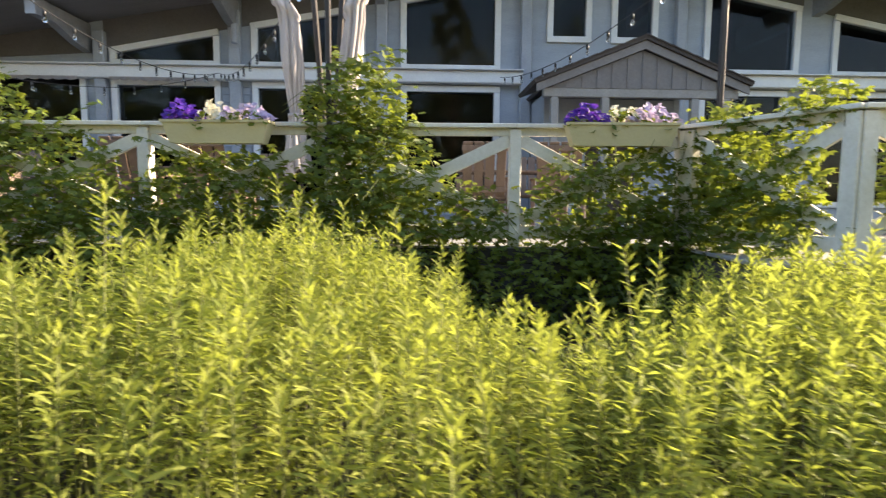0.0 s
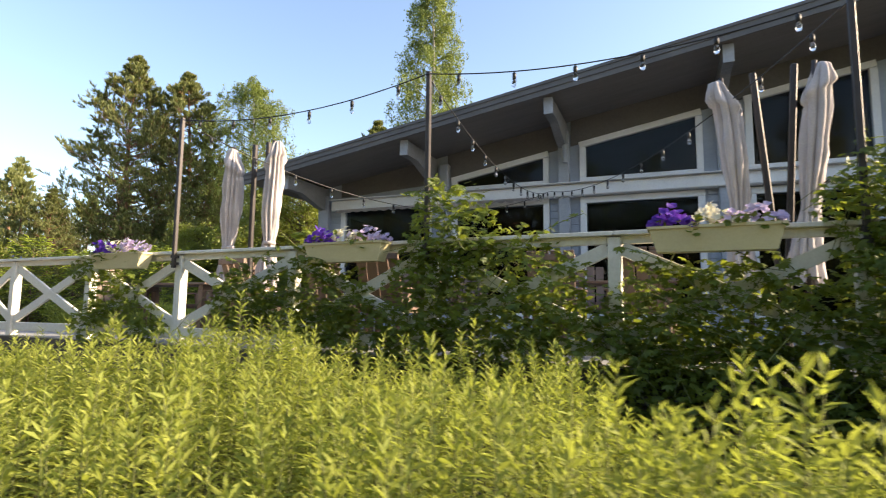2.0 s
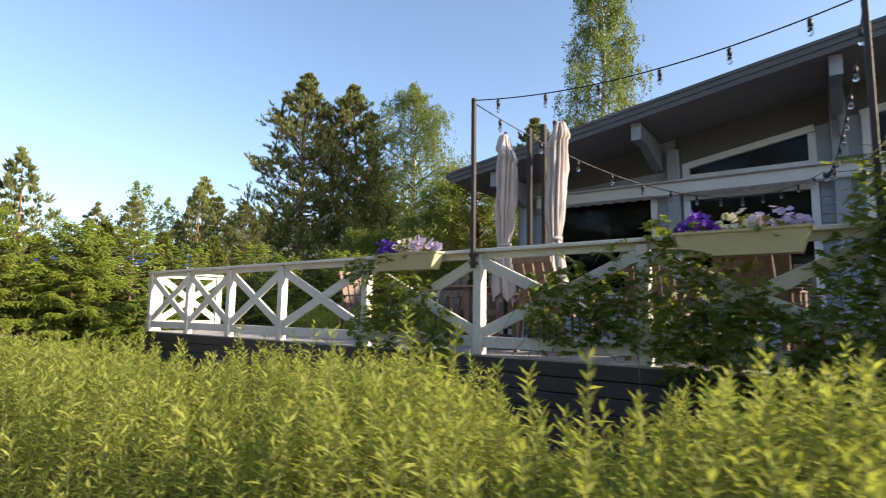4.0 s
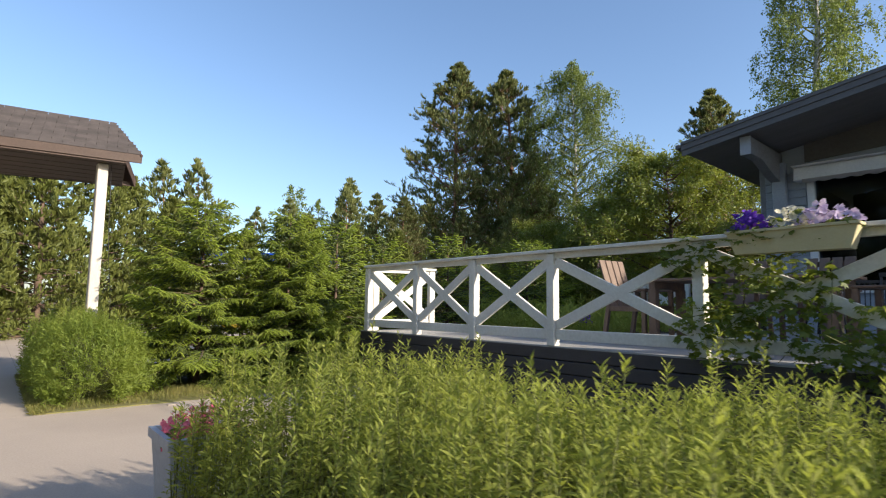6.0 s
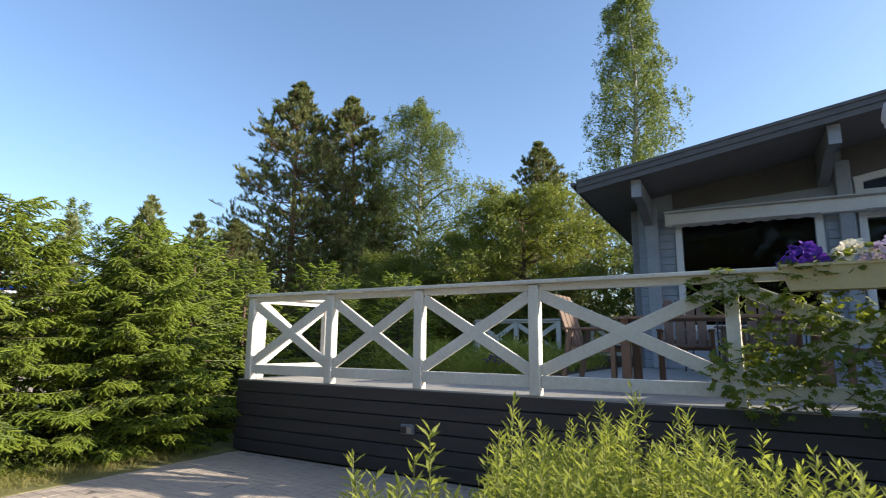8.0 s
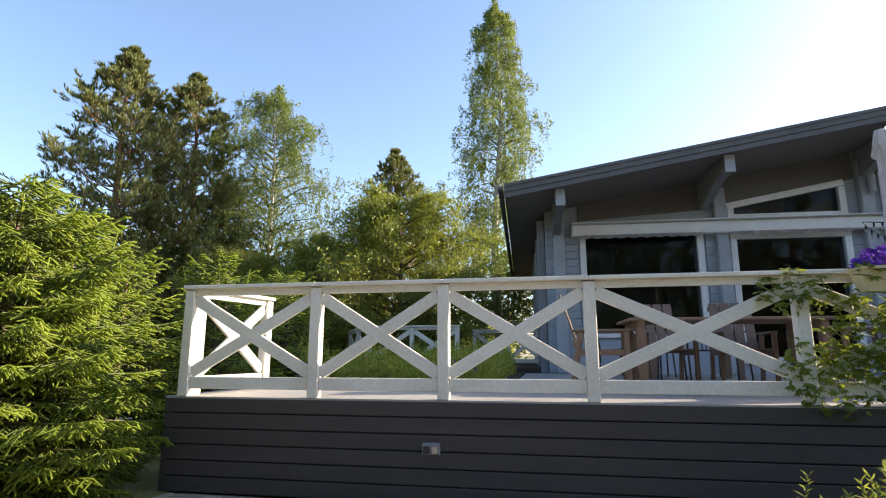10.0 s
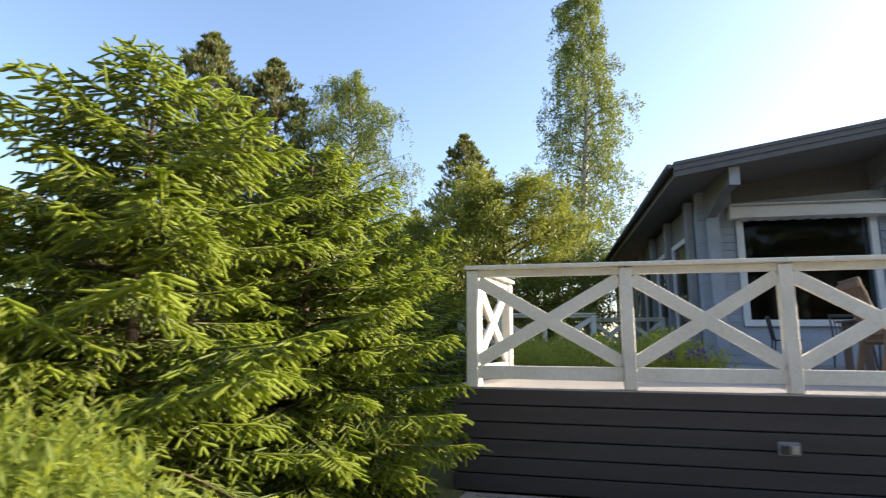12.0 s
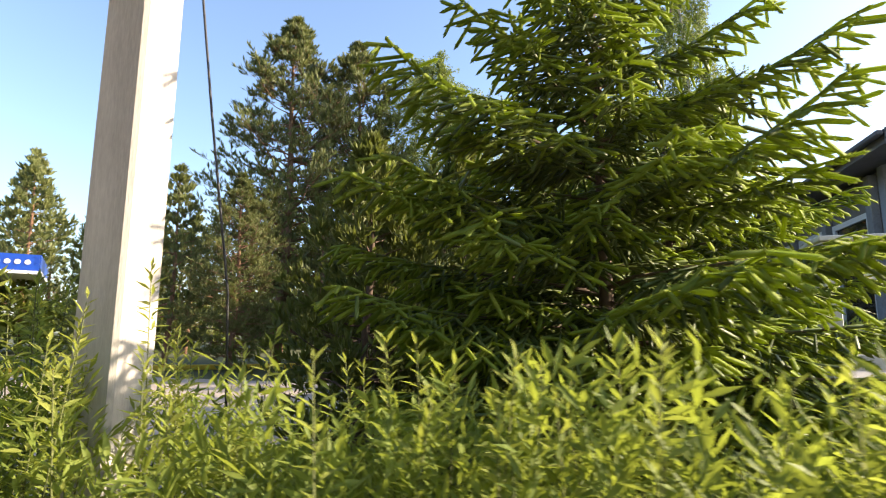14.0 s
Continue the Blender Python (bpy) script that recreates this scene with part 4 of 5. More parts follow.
# ---- filling station across the road ----
station = thing("filling_station", "filling station canopy with blue fascia over pale columns", "filling station", pose(-51.4, 17.9, 0, 0, 0, 50))
bm = bmesh.new()
box(bm, (0, 0, 4.35), (14, 7, 0.35))
part("canopy_roof", bm, SIGNWHITE, station)
for c, s in (((0, -3.53, 4.65), (14.1, 0.05, 0.95)), ((7.08, 0, 4.65), (0.05, 7.0, 0.95))):
    bm = bmesh.new()
    box(bm, c, s)
    part("fascia", bm, BLUE, station, "blue fascia panel")
for c, s in (((0, -3.56, 4.2), (14.2, 0.08, 0.16)), ((7.13, 0, 4.2), (0.08, 7.0, 0.16))):
    bm = bmesh.new()
    box(bm, c, s)
    part("fascia_edge", bm, SIGNWHITE, station)
for i in range(9):
    bm = bmesh.new()
    tube(bm, [(3.2 + i * 0.42, -3.556, 4.72), (3.2 + i * 0.42, -3.59, 4.72)], 0.13, 10)
    part("sign_dot", bm, SIGNWHITE, station)
for x in (-4.0, 4.0):
    bm = bmesh.new()
    box(bm, (x, -1.5, 2.1), (0.75, 0.5, 4.2), None, 0.03)
    part("column", bm, SIGNWHITE, station)
bm = bmesh.new()
bar(bm, (-36, 9.5, 0.08), (-25.5, 17.0, 0.08), 0.25, 0.16, 0.03)
solid("kerb", bm, YELLOW, "yellow-painted kerb along the road", "kerb", kind="structure")


# ---- plants ----
def value_noise(x, y, seed=0):
    return np.array([noise.noise(Vector((a * 0.9 + seed, b * 0.9, seed * 1.7))) for a, b in zip(x, y)])


def shoots(name, label, x, y, top, leaves=56, reach=0.5):
    """A stand of upright shoots with lance-shaped leaves: stems and leaves in one mesh."""
    n = len(x)
    ln = reach * rng.uniform(0.7, 1.15, n)
    lean = rng.normal(size=(n, 3)) * 0.16
    lean[:, 2] = 1
    lean = unit(lean)
    tip = np.stack([x, y, top], 1)
    foot = tip - lean * ln[:, None]
    u = np.tile(((np.arange(leaves) + 0.5) / leaves) ** 0.9, n) + rng.normal(size=n * leaves) * 0.01
    k = np.repeat(np.arange(n), leaves)
    base = foot[k] + (tip - foot)[k] * u[:, None]
    a = np.tile(np.arange(leaves) * 2.4, n) + rng.uniform(0, math.tau, n)[k] + rng.normal(size=n * leaves) * 0.3
    out = np.stack([np.cos(a), np.sin(a), np.zeros_like(a)], 1)
    rise = 0.35 + 0.9 * np.clip((u - 0.75) * 4, 0, 1) + rng.normal(size=n * leaves) * 0.22
    way = out + lean[k] * rise[:, None]
    size = 0.74 * (0.036 + 0.028 * np.sin(np.clip(u, 0, 1) * 2.6)) * rng.uniform(0.75, 1.25, n * leaves)
    lm = blades(name, WILLOWLEAF, base, way, size, size * 0.23, up=lean[k] + rng.normal(size=(n * leaves, 3)) * 0.35, fold=0.3)
    ob = thing(name, label, "shrub", kind="stuff")
    part("leaves", lm, None, ob, kind="stuff")
    v, f = rods(foot - np.array([0, 0, 0.35]), tip, np.full(n, 0.0035), np.full(n, 0.0012))
    part("stemwork", raw_mesh("stemwork", v, f, TWIG), None, ob, kind="stuff")
    v, f = rods(np.stack([x[::3], y[::3], 0 * x[::3]], 1), foot[::3] + np.array([0, 0, 0.1]), np.full(len(x[::3]), 0.006), np.full(len(x[::3]), 0.004))
    part("stalkwork", raw_mesh("stalkwork", v, f, TWIG), None, ob, kind="stuff")
    return ob


def hedge_top(x, y):
    nz = value_noise(x, y, 3)
    nz2 = value_noise(x * 2.5, y * 2.5, 9)
    h = 1.02 + 0.13 * nz + 0.06 * nz2 + 0.10 * np.exp(-((x + 1.6) / 1.4) ** 2)
    far = np.clip((y - 1.55) / 0.9, 0, 1)
    for gx, gw, gd in ((0.55, 0.55, 0.42), (-8.4, 0.5, 0.36)):
        h -= gd * np.exp(-((x - gx) / gw) ** 2) * far
    h -= 0.42 * np.exp(-((x + 1.85) / 0.5) ** 4) * far
    h -= 0.38 * np.exp(-((x + 5.25 + 0.42 * (y - 2.2)) / 0.40) ** 4) * np.clip((y - 1.6) / 0.6, 0, 1)
    h += 0.12 * np.exp(-((x + 4.1) / 0.6) ** 4) * np.clip((y - 1.2) / 0.5, 0, 1)
    h -= 0.25 * np.clip((y - 2.7) / 0.5, 0, 1)
    h -= 0.35 * np.clip((0.95 - y) / 0.3, 0, 1)
    h -= 0.35 * np.clip((-9.5 - x) / 0.4, 0, 1)
    return h


n = 5900
x, y = rng.uniform(-9.75, 4.2, n), rng.uniform(0.72, 3.15, n)
keep = ~((x < -9.0) & (y > 2.6)) & ~((x > 2.3) & (y > 2.9))
x, y = x[keep], y[keep]
shoots("shrub_hedge", "broad bright yellow-green hedge of narrow-leaved shrubs", x, y, hedge_top(x, y) + np.abs(rng.normal(size=len(x))) * 0.05 - rng.uniform(0, 0.22, len(x)))
n = 620
x, y = rng.uniform(-9.9, -9.1, n), rng.uniform(0.74, 2.7, n)
keep = (x > -9.6) | (y > 1.35)
x, y = x[keep], y[keep]
n = len(x)
shoots("low_shoots", "low leafy shoots closing the foot of the hedge end", x, y, rng.uniform(0.34, 0.84, n) - 0.12 * np.clip((-9.6 - x) / 0.3, 0, 1), leaves=44)
n = 110
x, y = rng.uniform(-9.5, 3.5, n), rng.uniform(1.0, 2.9, n)
shoots("tall_shoots", "tall leafy shoots standing above the hedge", x, y, hedge_top(x, y) + rng.uniform(0.06, 0.21, n), leaves=46)
# a rounded shrub: sprigs pointing outwards all round a long dome, leaves along each sprig
n = 4600
x, a = rng.uniform(-18.7, -14.32, n), rng.uniform(-0.85, math.pi + 0.85, n)
e = np.sqrt(np.clip(1 - np.clip((x + 15.05) / 0.74, 0, 1) ** 2, 0.02, 1))
bulge = (1 + 0.24 * value_noise(x * 1.8, a * 1.3, 5) + 0.14 * value_noise(x * 5, a * 4, 6)) * rng.uniform(0.72, 1.03, n)
nrm = unit(np.stack([0.9 * np.clip((x + 15.05) / 0.74, 0, 1), np.cos(a), np.sin(a)], 1))
tip = np.stack([x, 1.1 + 0.64 * np.cos(a) * e * bulge, 0.44 + (0.12 + 0.54 * e) * np.sin(a) * bulge], 1)
tip[:, 2] = np.maximum(tip[:, 2], 0.06)
d = unit(nrm * 0.8 + rng.normal(size=(n, 3)) * 0.35 + np.array([0, 0, 0.6]))
foot = tip - d * rng.uniform(0.14, 0.24, n)[:, None]
k = np.repeat(np.arange(n), 11)
u = np.tile((np.arange(11) + 0.5) / 11, n)
out = unit(np.cross(d[k], rng.normal(size=(len(k), 3))))
s = rng.uniform(0.042, 0.072, len(k))
shrub = thing("clipped_shrub", "rounded low shrub of small green leaves beside the drive", "shrub")
part("leaves", blades("leaves", SHRUBLEAF, foot[k] + (tip - foot)[k] * u[:, None], out + d[k] * 0.8, s, s * 0.21, up=d[k] + rng.normal(size=(len(k), 3)) * 0.4, fold=0.2), None, shrub, kind="stuff")
v, f = rods(np.stack([np.minimum(x, -15.1) - 0.05, 1.1 + 0 * x, 0 * x], 1)[::8], foot[::8], np.full(len(foot[::8]), 0.004), np.full(len(foot[::8]), 0.002))
part("stemwork", raw_mesh("stemwork", v, f, TWIG), None, shrub, kind="stuff")
n = 52
x, y = rng.uniform(-18.6, -16.9, n), rng.uniform(0.85, 1.5, n)
shoots("tall_shoots", "tall leafy shoots above the low shrub", x, y, 1.08 + rng.uniform(0, 0.28, n), leaves=46)
n = 60
x, y = rng.uniform(-17.3, -14.9, n), rng.uniform(0.8, 1.45, n)
shoots("tall_shoots", "leafy shoots just above the low shrub", x, y, 1.04 + rng.uniform(0, 0.14, n), leaves=46)
# shaded soil under the shrubs
bm = bmesh.new()
prism(bm, [(-9.8, -0.1), (3.4, -0.1), (3.4, 0.05), (-9.8, 0.03)], 0.8, 4.6)
solid("planting_bed", bm, SOIL, "dark soil under the shrubs along the terrace", "soil", kind="structure")


def spruce(name, label, h, r, branches, step, per, nl, nw, seed, plump, plump_old, group="spruce hedge", arms=()):
    """A young spruce: trunk, drooping boughs with side twigs, and needles on every twig."""
    g = np.random.default_rng(seed)
    tree = thing(name, label, "tree", group=group)
    bm = bmesh.new()
    tube(bm, [(0, 0, -0.05), (0.01, 0, h * 0.3), (0, 0.01, h * 0.7), (0, 0, h * 0.985)], [0.05, 0.04, 0.02, 0.006], 8)
    part("trunk", bm, BARK, tree)
    P, Q, R, S = [], [], [], []  # twig from, to, radius, freshness
    for b in range(branches + len(arms)):
        t = (b + 0.5) / branches
        z = h * (0.05 + 0.93 * t ** 1.05)
        ln = r * (1 - 0.90 * (z / h) ** 2.0) * (g.uniform(0.68, 1.12) if plump_old else g.uniform(0.5, 1.12)) + 0.06
        a = b * 2.39996 + g.normal() * 0.25
        if b >= branches:  # a few strong boughs that stand out of the crown
            z, a, ln = arms[b - branches]
            a, t = radians(a), z / h
        out = np.array([math.cos(a), math.sin(a), 0.0])
        side = np.array([-out[1], out[0], 0.0])
        up = np.array([0, 0, 1.0])
        rise = (0.10 + (0.6 if plump_old else 0.38) * t ** 2) if b < branches else 0.16 + 0.28 * t
        m = max(5, int(ln / step))
        u = np.linspace(0, 1, m + 1)
        line = np.array([0, 0, z]) + out * (ln * u)[:, None] + up * (ln * (rise * u - (0.5 - 0.25 * t) * u ** 2 + 0.28 * u ** 3))[:, None] + side * (0.06 * ln * np.sin(u * 3 + g.uniform(0, 6)))[:, None]
        P.append(line[:-1]); Q.append(line[1:]); R.append(np.linspace(0.012 * ln + 0.003, 0.002, m)); S.append(np.clip(u[1:] * 1.6 - 0.9, 0, 1))
        k = np.arange(max(1, m // 6), m + 1)
        for s in (-1, 1):
            uu = u[k]
            l2 = (0.09 + 0.45 * ln * (1 - uu) * np.clip(uu * 3, 0.35, 1)) * g.uniform(0.7, 1.15, len(k))
            d = out * (0.75 + 0.3 * uu)[:, None] + side * s * (0.9 - 0.25 * uu)[:, None] + up * (-0.22 + 0.35 * t + g.normal(size=len(k)) * 0.12)[:, None]
            d = unit(d)
            p0 = line[k]
            q0 = p0 + d * l2[:, None] - up * (l2 ** 2 * 0.5)[:, None]
            P.append(p0); Q.append(q0); R.append(np.full(len(k), 0.0022)); S.append(np.clip(uu * 1.3 - 0.25, 0, 1))
            for p, q, l, dd, us in zip(p0, q0, l2, d, uu):
                c = int(l / step)
                if c < 1:
                    continue
                v = (np.arange(c) + 0.7) / (c + 0.5)
                for s2 in (-1, 1):
                    sd = np.cross(dd, up) * s2
                    d3 = unit(dd * 0.75 + sd * 0.75 + g.normal(size=(c, 3)) * (0.14 if plump_old else 0.26) + up * (-0.32 if plump_old else -0.55))
                    l3 = g.uniform(0.06, 0.11, c) * (1.1 - 0.35 * v) * (1.25 if plump_old else 1.4)
                    p3 = p + (q - p) * v[:, None]
                    P.append(p3); Q.append(p3 + d3 * l3[:, None]); R.append(np.full(c, 0.0016)); S.append(np.clip(0.55 * us + 0.6 * v - 0.1, 0, 1))
    for i in range(5):  # leader
        P.append(np.array([[0, 0, h * (0.9 + 0.02 * i)]])); Q.append(np.array([[0, 0, h * (0.92 + 0.02 * i)]])); R.append(np.array([0.006])); S.append(np.array([1.0]))
    for i in range(9 if not plump_old else 3):  # upright side leaders
        a, d0 = i * 2.4, g.uniform(0.15, 0.6)
        p = np.array([math.cos(a) * d0, math.sin(a) * d0, h * (0.93 - 0.16 * d0)])
        q = p + np.array([math.cos(a) * 0.05, math.sin(a) * 0.05, g.uniform(0.12, 0.24)])
        P.append(p[None]); Q.append(q[None]); R.append(np.array([0.004])); S.append(np.array([1.0]))
    P, Q, R, S = np.concatenate(P), np.concatenate(Q), np.concatenate(R), np.concatenate(S)
    thick = R > 0.0018
    v, f = rods(P[thick], Q[thick], R[thick], R[thick] * 0.7)
    part("branchwork", raw_mesh("branchwork", v, f, BARK), None, tree, kind="stuff")
    fresh = S + g.normal(size=len(S)) * 0.15 > (0.40 if plump_old else 0.42)
    for nm, mask, mat in (("young_needles", fresh, SPRUCENEEDLE), ("old_needles", ~fresh, SPRUCEDARK)):
        p, q = P[mask], Q[mask]
        if len(p):
            # the dense brush of short needles round each twig, as a soft tapered body
            n = len(p)
            d = unit(q - p)
            a1 = unit(np.cross(d, g.normal(size=(n, 3))))
            a2 = np.cross(d, a1)
            body = np.empty((n, 8, 3))
            rr = (plump * g.uniform(0.7, 1.2, n) * np.clip(1.35 - 3.0 * np.linalg.norm(q - p, axis=1), 0.5, 1.0))[:, None]
            for e in range(3):
                o = a1 * math.cos(e * 2.0944) + a2 * math.sin(e * 2.0944)
                body[:, e], body[:, 3 + e] = p + (q - p) * 0.06 + o * rr * 0.9, p + (q - p) * 0.93 + o * rr
            body[:, 6], body[:, 7] = p, q + d * 0.012
            F = np.array([[0, 1, 4], [0, 4, 3], [1, 2, 5], [1, 5, 4], [2, 0, 3], [2, 3, 5], [3, 4, 7], [4, 5, 7], [5, 3, 7]])[None] + 8 * np.arange(n)[:, None, None]
            vb, fb = body.reshape(-1, 3), F.reshape(-1, 3)
        else:
            vb, fb = np.zeros((0, 3)), np.zeros((0, 3), int)
        cnt = np.maximum(2, (np.linalg.norm(q - p, axis=1) / 0.07 * per * (1 if nm == "young_needles" else 0.5)).astype(int))
        k = np.repeat(np.arange(len(p)), cnt)
        w = g.uniform(0, 1, len(k))
        base = p[k] + (q - p)[k] * w[:, None]
        ax = unit(q - p)[k]
        rad = unit(np.cross(ax, g.normal(size=(len(k), 3))))
        way = unit(rad * 0.8 + ax * 0.7)
        sd = unit(np.cross(way, g.normal(size=(len(k), 3)))) * nw / 2
        tip = base + way * (nl * g.uniform(0.7, 1.15, len(k)))[:, None]
        vv = np.concatenate([vb, np.stack([base - sd, base + sd, tip], 1).reshape(-1, 3)])
        ff = np.concatenate([fb, len(vb) + np.arange(3 * len(k)).reshape(-1, 3)])
        part(nm, raw_mesh(nm, vv, ff, mat), None, tree, kind="stuff")
    return tree


near = spruce("spruce_tree", "bushy young spruce with bright green new shoots", 2.92, 1.36, 84, 0.064, 11, 0.019, 0.0035, 1, 0.0092, False, arms=((1.85, -123, 1.12), (1.6, -140, 1.0), (2.05, -20, 0.95), (1.7, -42, 1.0), (2.2, 35, 0.8), (2.3, -100, 0.7), (1.35, -165, 1.15), (0.75, -55, 1.2), (0.95, -25, 1.3), (1.2, -70, 1.1), (0.6, -78, 0.95), (1.1, -5, 1.25), (0.5, -130, 1.35), (0.85, -118, 1.25), (0.7, -146, 1.3), (1.15, -132, 1.2)))
near.matrix_basis = pose(-15.92, 2.6, 0)
mid = spruce("spruce_tree", "dense young spruce in the hedge beside the terrace", 2.8, 1.3, 70, 0.112, 3, 0.028, 0.011, 2, 0.0135, True)
mid.matrix_basis = pose(-16.1, 5.1, 0)
copy_thing(near, pose(-15.5, 3.88, 0, 0, 0, 130) @ Matrix.Scale(0.96, 4))
for x, y, s, a in ((-16.6, 6.5, 0.95, 160), (-16.2, 8.0, 1.0, 220), (-16.9, 9.4, 0.95, 300), (-16.4, 10.9, 1.05, 20), (-17.5, 12.5, 1.1, 110), (-18.5, 14.2, 1.15, 190)):
    copy_thing(mid, pose(x, y, 0, 0, 0, a) @ Matrix.Scale(s, 4))


def skeleton_tree(name, label, bark, leaf, h, crown, limbs, rng_seed, style, group, trunk=0.16, detail=1.0, big=2.2):
    """A grown tree: tapered bent trunk, limbs with twigs, and leaves or needle tufts on them."""
    g = np.random.default_rng(rng_seed)
    tree = thing(name, label, "tree", group=group)
    sway = g.normal(size=2) * 0.02
    spine = lambda z: np.array([math.sin(z * 0.5 + rng_seed) * 0.15 + sway[0] * z, math.cos(z * 0.4) * 0.12 + sway[1] * z, z])
    bm = bmesh.new()
    zs = np.linspace(-0.1, h * 0.985, 14)
    tube(bm, [tuple(spine(z)) for z in zs], [max(0.012, trunk * (1 - z / h) ** 0.8) for z in zs], 10)
    part("trunk", bm, bark, tree)
    P, Q, R, base, way = [], [], [], [], []
    lo = crown[0]
    for b in range(limbs):
        t = (b + g.uniform(0, 1)) / limbs
        z = h * (lo + (0.985 - lo) * (t if style != "pine" else t + 0.012 * math.sin(t * 110)))
        ln = crown[1] * np.interp(t, crown[2], crown[3]) * g.uniform(0.6, 1.12)
        a = b * 2.39996 + g.normal() * 0.4
        out = np.array([math.cos(a), math.sin(a), 0.0])
        up = np.array([0, 0, 1.0])
        climb = {"pine": -0.1 + 0.42 * t, "birch": 0.75, "broad": 0.5}[style]
        m = 7
        u = np.linspace(0, 1, m + 1)
        bend = {"pine": 0.25, "birch": -0.55, "broad": -0.2}[style]
        line = spine(z) + out * (ln * u)[:, None] + up * (ln * (climb * u + bend * u ** 2))[:, None] + np.cumsum(g.normal(size=(m + 1, 3)) * 0.03 * ln, 0)
        P.append(line[:-1]); Q.append(line[1:]); R.append(np.linspace(0.02 * ln + 0.006, 0.005, m))
        tw = int({"pine": 25 if h < 10 else 18, "birch": 22, "broad": 24}[style] * (1 if detail == 1 else 0.42))
        uu = g.uniform(0.25, 1.0, tw) ** (0.6 if style == "pine" else 0.9)
        p0 = np.array([np.interp(uu, u, line[:, i]) for i in range(3)]).T
        d = unit(g.normal(size=(tw, 3)) * (np.array([0.8, 0.8, 0.34]) if style == "pine" and h > 10 else 0.8) + out * 0.7 + up * {"pine": 0.3 + 0.5 * t, "birch": 0.1, "broad": 0.1}[style])
        l2 = ln * g.uniform(0.12, 0.3, tw) + (0.14 if style == "pine" else 0.08)
        q0 = p0 + d * l2[:, None]
        if detail == 1:
            P.append(p0); Q.append(q0); R.append(np.full(tw, 0.005))
        if style == "pine":
            k = np.repeat(np.arange(tw), max(6, int(17 * detail)))
            base.append(p0[k] + (q0 - p0)[k] * g.uniform(0.45, 1.05, len(k))[:, None])
            way.append(unit(d[k] * 0.6 + g.normal(size=(len(k), 3)) * 0.38 + up * 0.8))
        elif style == "birch":
            hang = g.uniform(0.3, 1.1, tw) * (0.5 + 0.15 * ln)
            e = q0 - up * hang[:, None] + g.normal(size=(tw, 3)) * 0.06
            if detail == 1:
                P.append(q0); Q.append(e); R.append(np.full(tw, 0.003))
            k = np.repeat(np.arange(tw), max(4, int(19 * detail)))
            w = g.uniform(-0.4, 1, len(k))[:, None]
            base.append(np.where(w > 0, q0[k] + (e - q0)[k] * w, q0[k] + (q0 - p0)[k] * w) + g.normal(size=(len(k), 3)) * 0.05)
            way.append(g.normal(size=(len(k), 3)) * 0.6 - up * 0.8)
        else:
            k = np.repeat(np.arange(tw), 40)
            base.append(p0[k] + (q0 - p0)[k] * g.uniform(0.2, 1.1, len(k))[:, None] + g.normal(size=(len(k), 3)) * np.array([0.14, 0.14, 0.05]))
            way.append(unit(out * 0.5 + g.normal(size=(len(k), 3)) * 0.6 - up * 0.25))
    P, Q, R = np.concatenate(P), np.concatenate(Q), np.concatenate(R)
    v, f = rods(P, Q, R, R * 0.75)
    part("branchwork", raw_mesh("branchwork", v, f, bark if style != "birch" else TWIG), None, tree, kind="stuff")
    base, way = np.concatenate(base), np.concatenate(way)
    size = {"pine": (0.23, 0.042), "birch": (0.085, 0.055), "broad": (0.10, 0.042)}[style]
    s = g.uniform(0.7, 1.3, len(base)) * (1 if detail == 1 else big)
    w_more = 1.0 if detail == 1 or style != "pine" else 1.5
    part("crown", blades("crown", leaf, base, way, size[0] * s, size[1] * s * w_more, belly=0.5), None, tree, kind="stuff")
    return tree


pine = skeleton_tree("pine_tree", "tall scots pine with dense dark green crown", PINEBARK, PINENEEDLE, 14.0, (0.05, 3.15, (0, 0.25, 0.6, 0.85, 1), (0.88, 1.0, 0.74, 0.36, 0.01)), 185, 11, "pine", "tall pines", 0.22)
pine.matrix_basis = pose(-27.7, 18.0, 0)
copy_thing(pine, pose(-25.5, 20.2, 0, 0, 0, 140) @ Matrix.Scale(0.95, 4))
copy_thing(pine, pose(-24.3, 20.0, 0, 0, 0, 240) @ Matrix.Scale(0.62, 4))
copy_thing(pine, pose(-18.4, 27.5, 0, 0, 0, 60) @ Matrix.Scale(0.88, 4))
birch = skeleton_tree("birch_tree", "slender birch with drooping light green twigs", BIRCHBARK, BIRCHLEAF, 17.0, (0.12, 2.0, (0, 0.15, 0.5, 0.85, 1), (0.7, 1.0, 0.95, 0.6, 0.22)), 135, 21, "birch", "birches", 0.2)
birch.matrix_basis = pose(-12.8, 21.8, 0)
birch2 = skeleton_tree("birch_tree", "full light green birch beside the pines", BIRCHBARK, BIRCHLEAF, 13.2, (0.06, 3.5, (0, 0.3, 0.7, 1), (0.95, 1.0, 0.75, 0.2)), 125, 22, "birch", "birches", 0.14)
birch2.matrix_basis = pose(-22.6, 21.9, 0)
rowan = skeleton_tree("broadleaf_tree", "low spreading leafy tree behind the terrace", BARK, ROWANLEAF, 6.2, (0.06, 3.0, (0, 0.35, 0.8, 1), (0.95, 1.0, 0.75, 0.35)), 78, 31, "broad", "garden trees", 0.12)
rowan.matrix_basis = pose(-15.6, 16.8, 0)
copy_thing(rowan, pose(-18.6, 18.2, 0, 0, 0, 100) @ Matrix.Scale(0.85, 4))
copy_thing(rowan, pose(-20.5, 16.5, 0, 0, 0, 200) @ Matrix.Scale(0.7, 4))
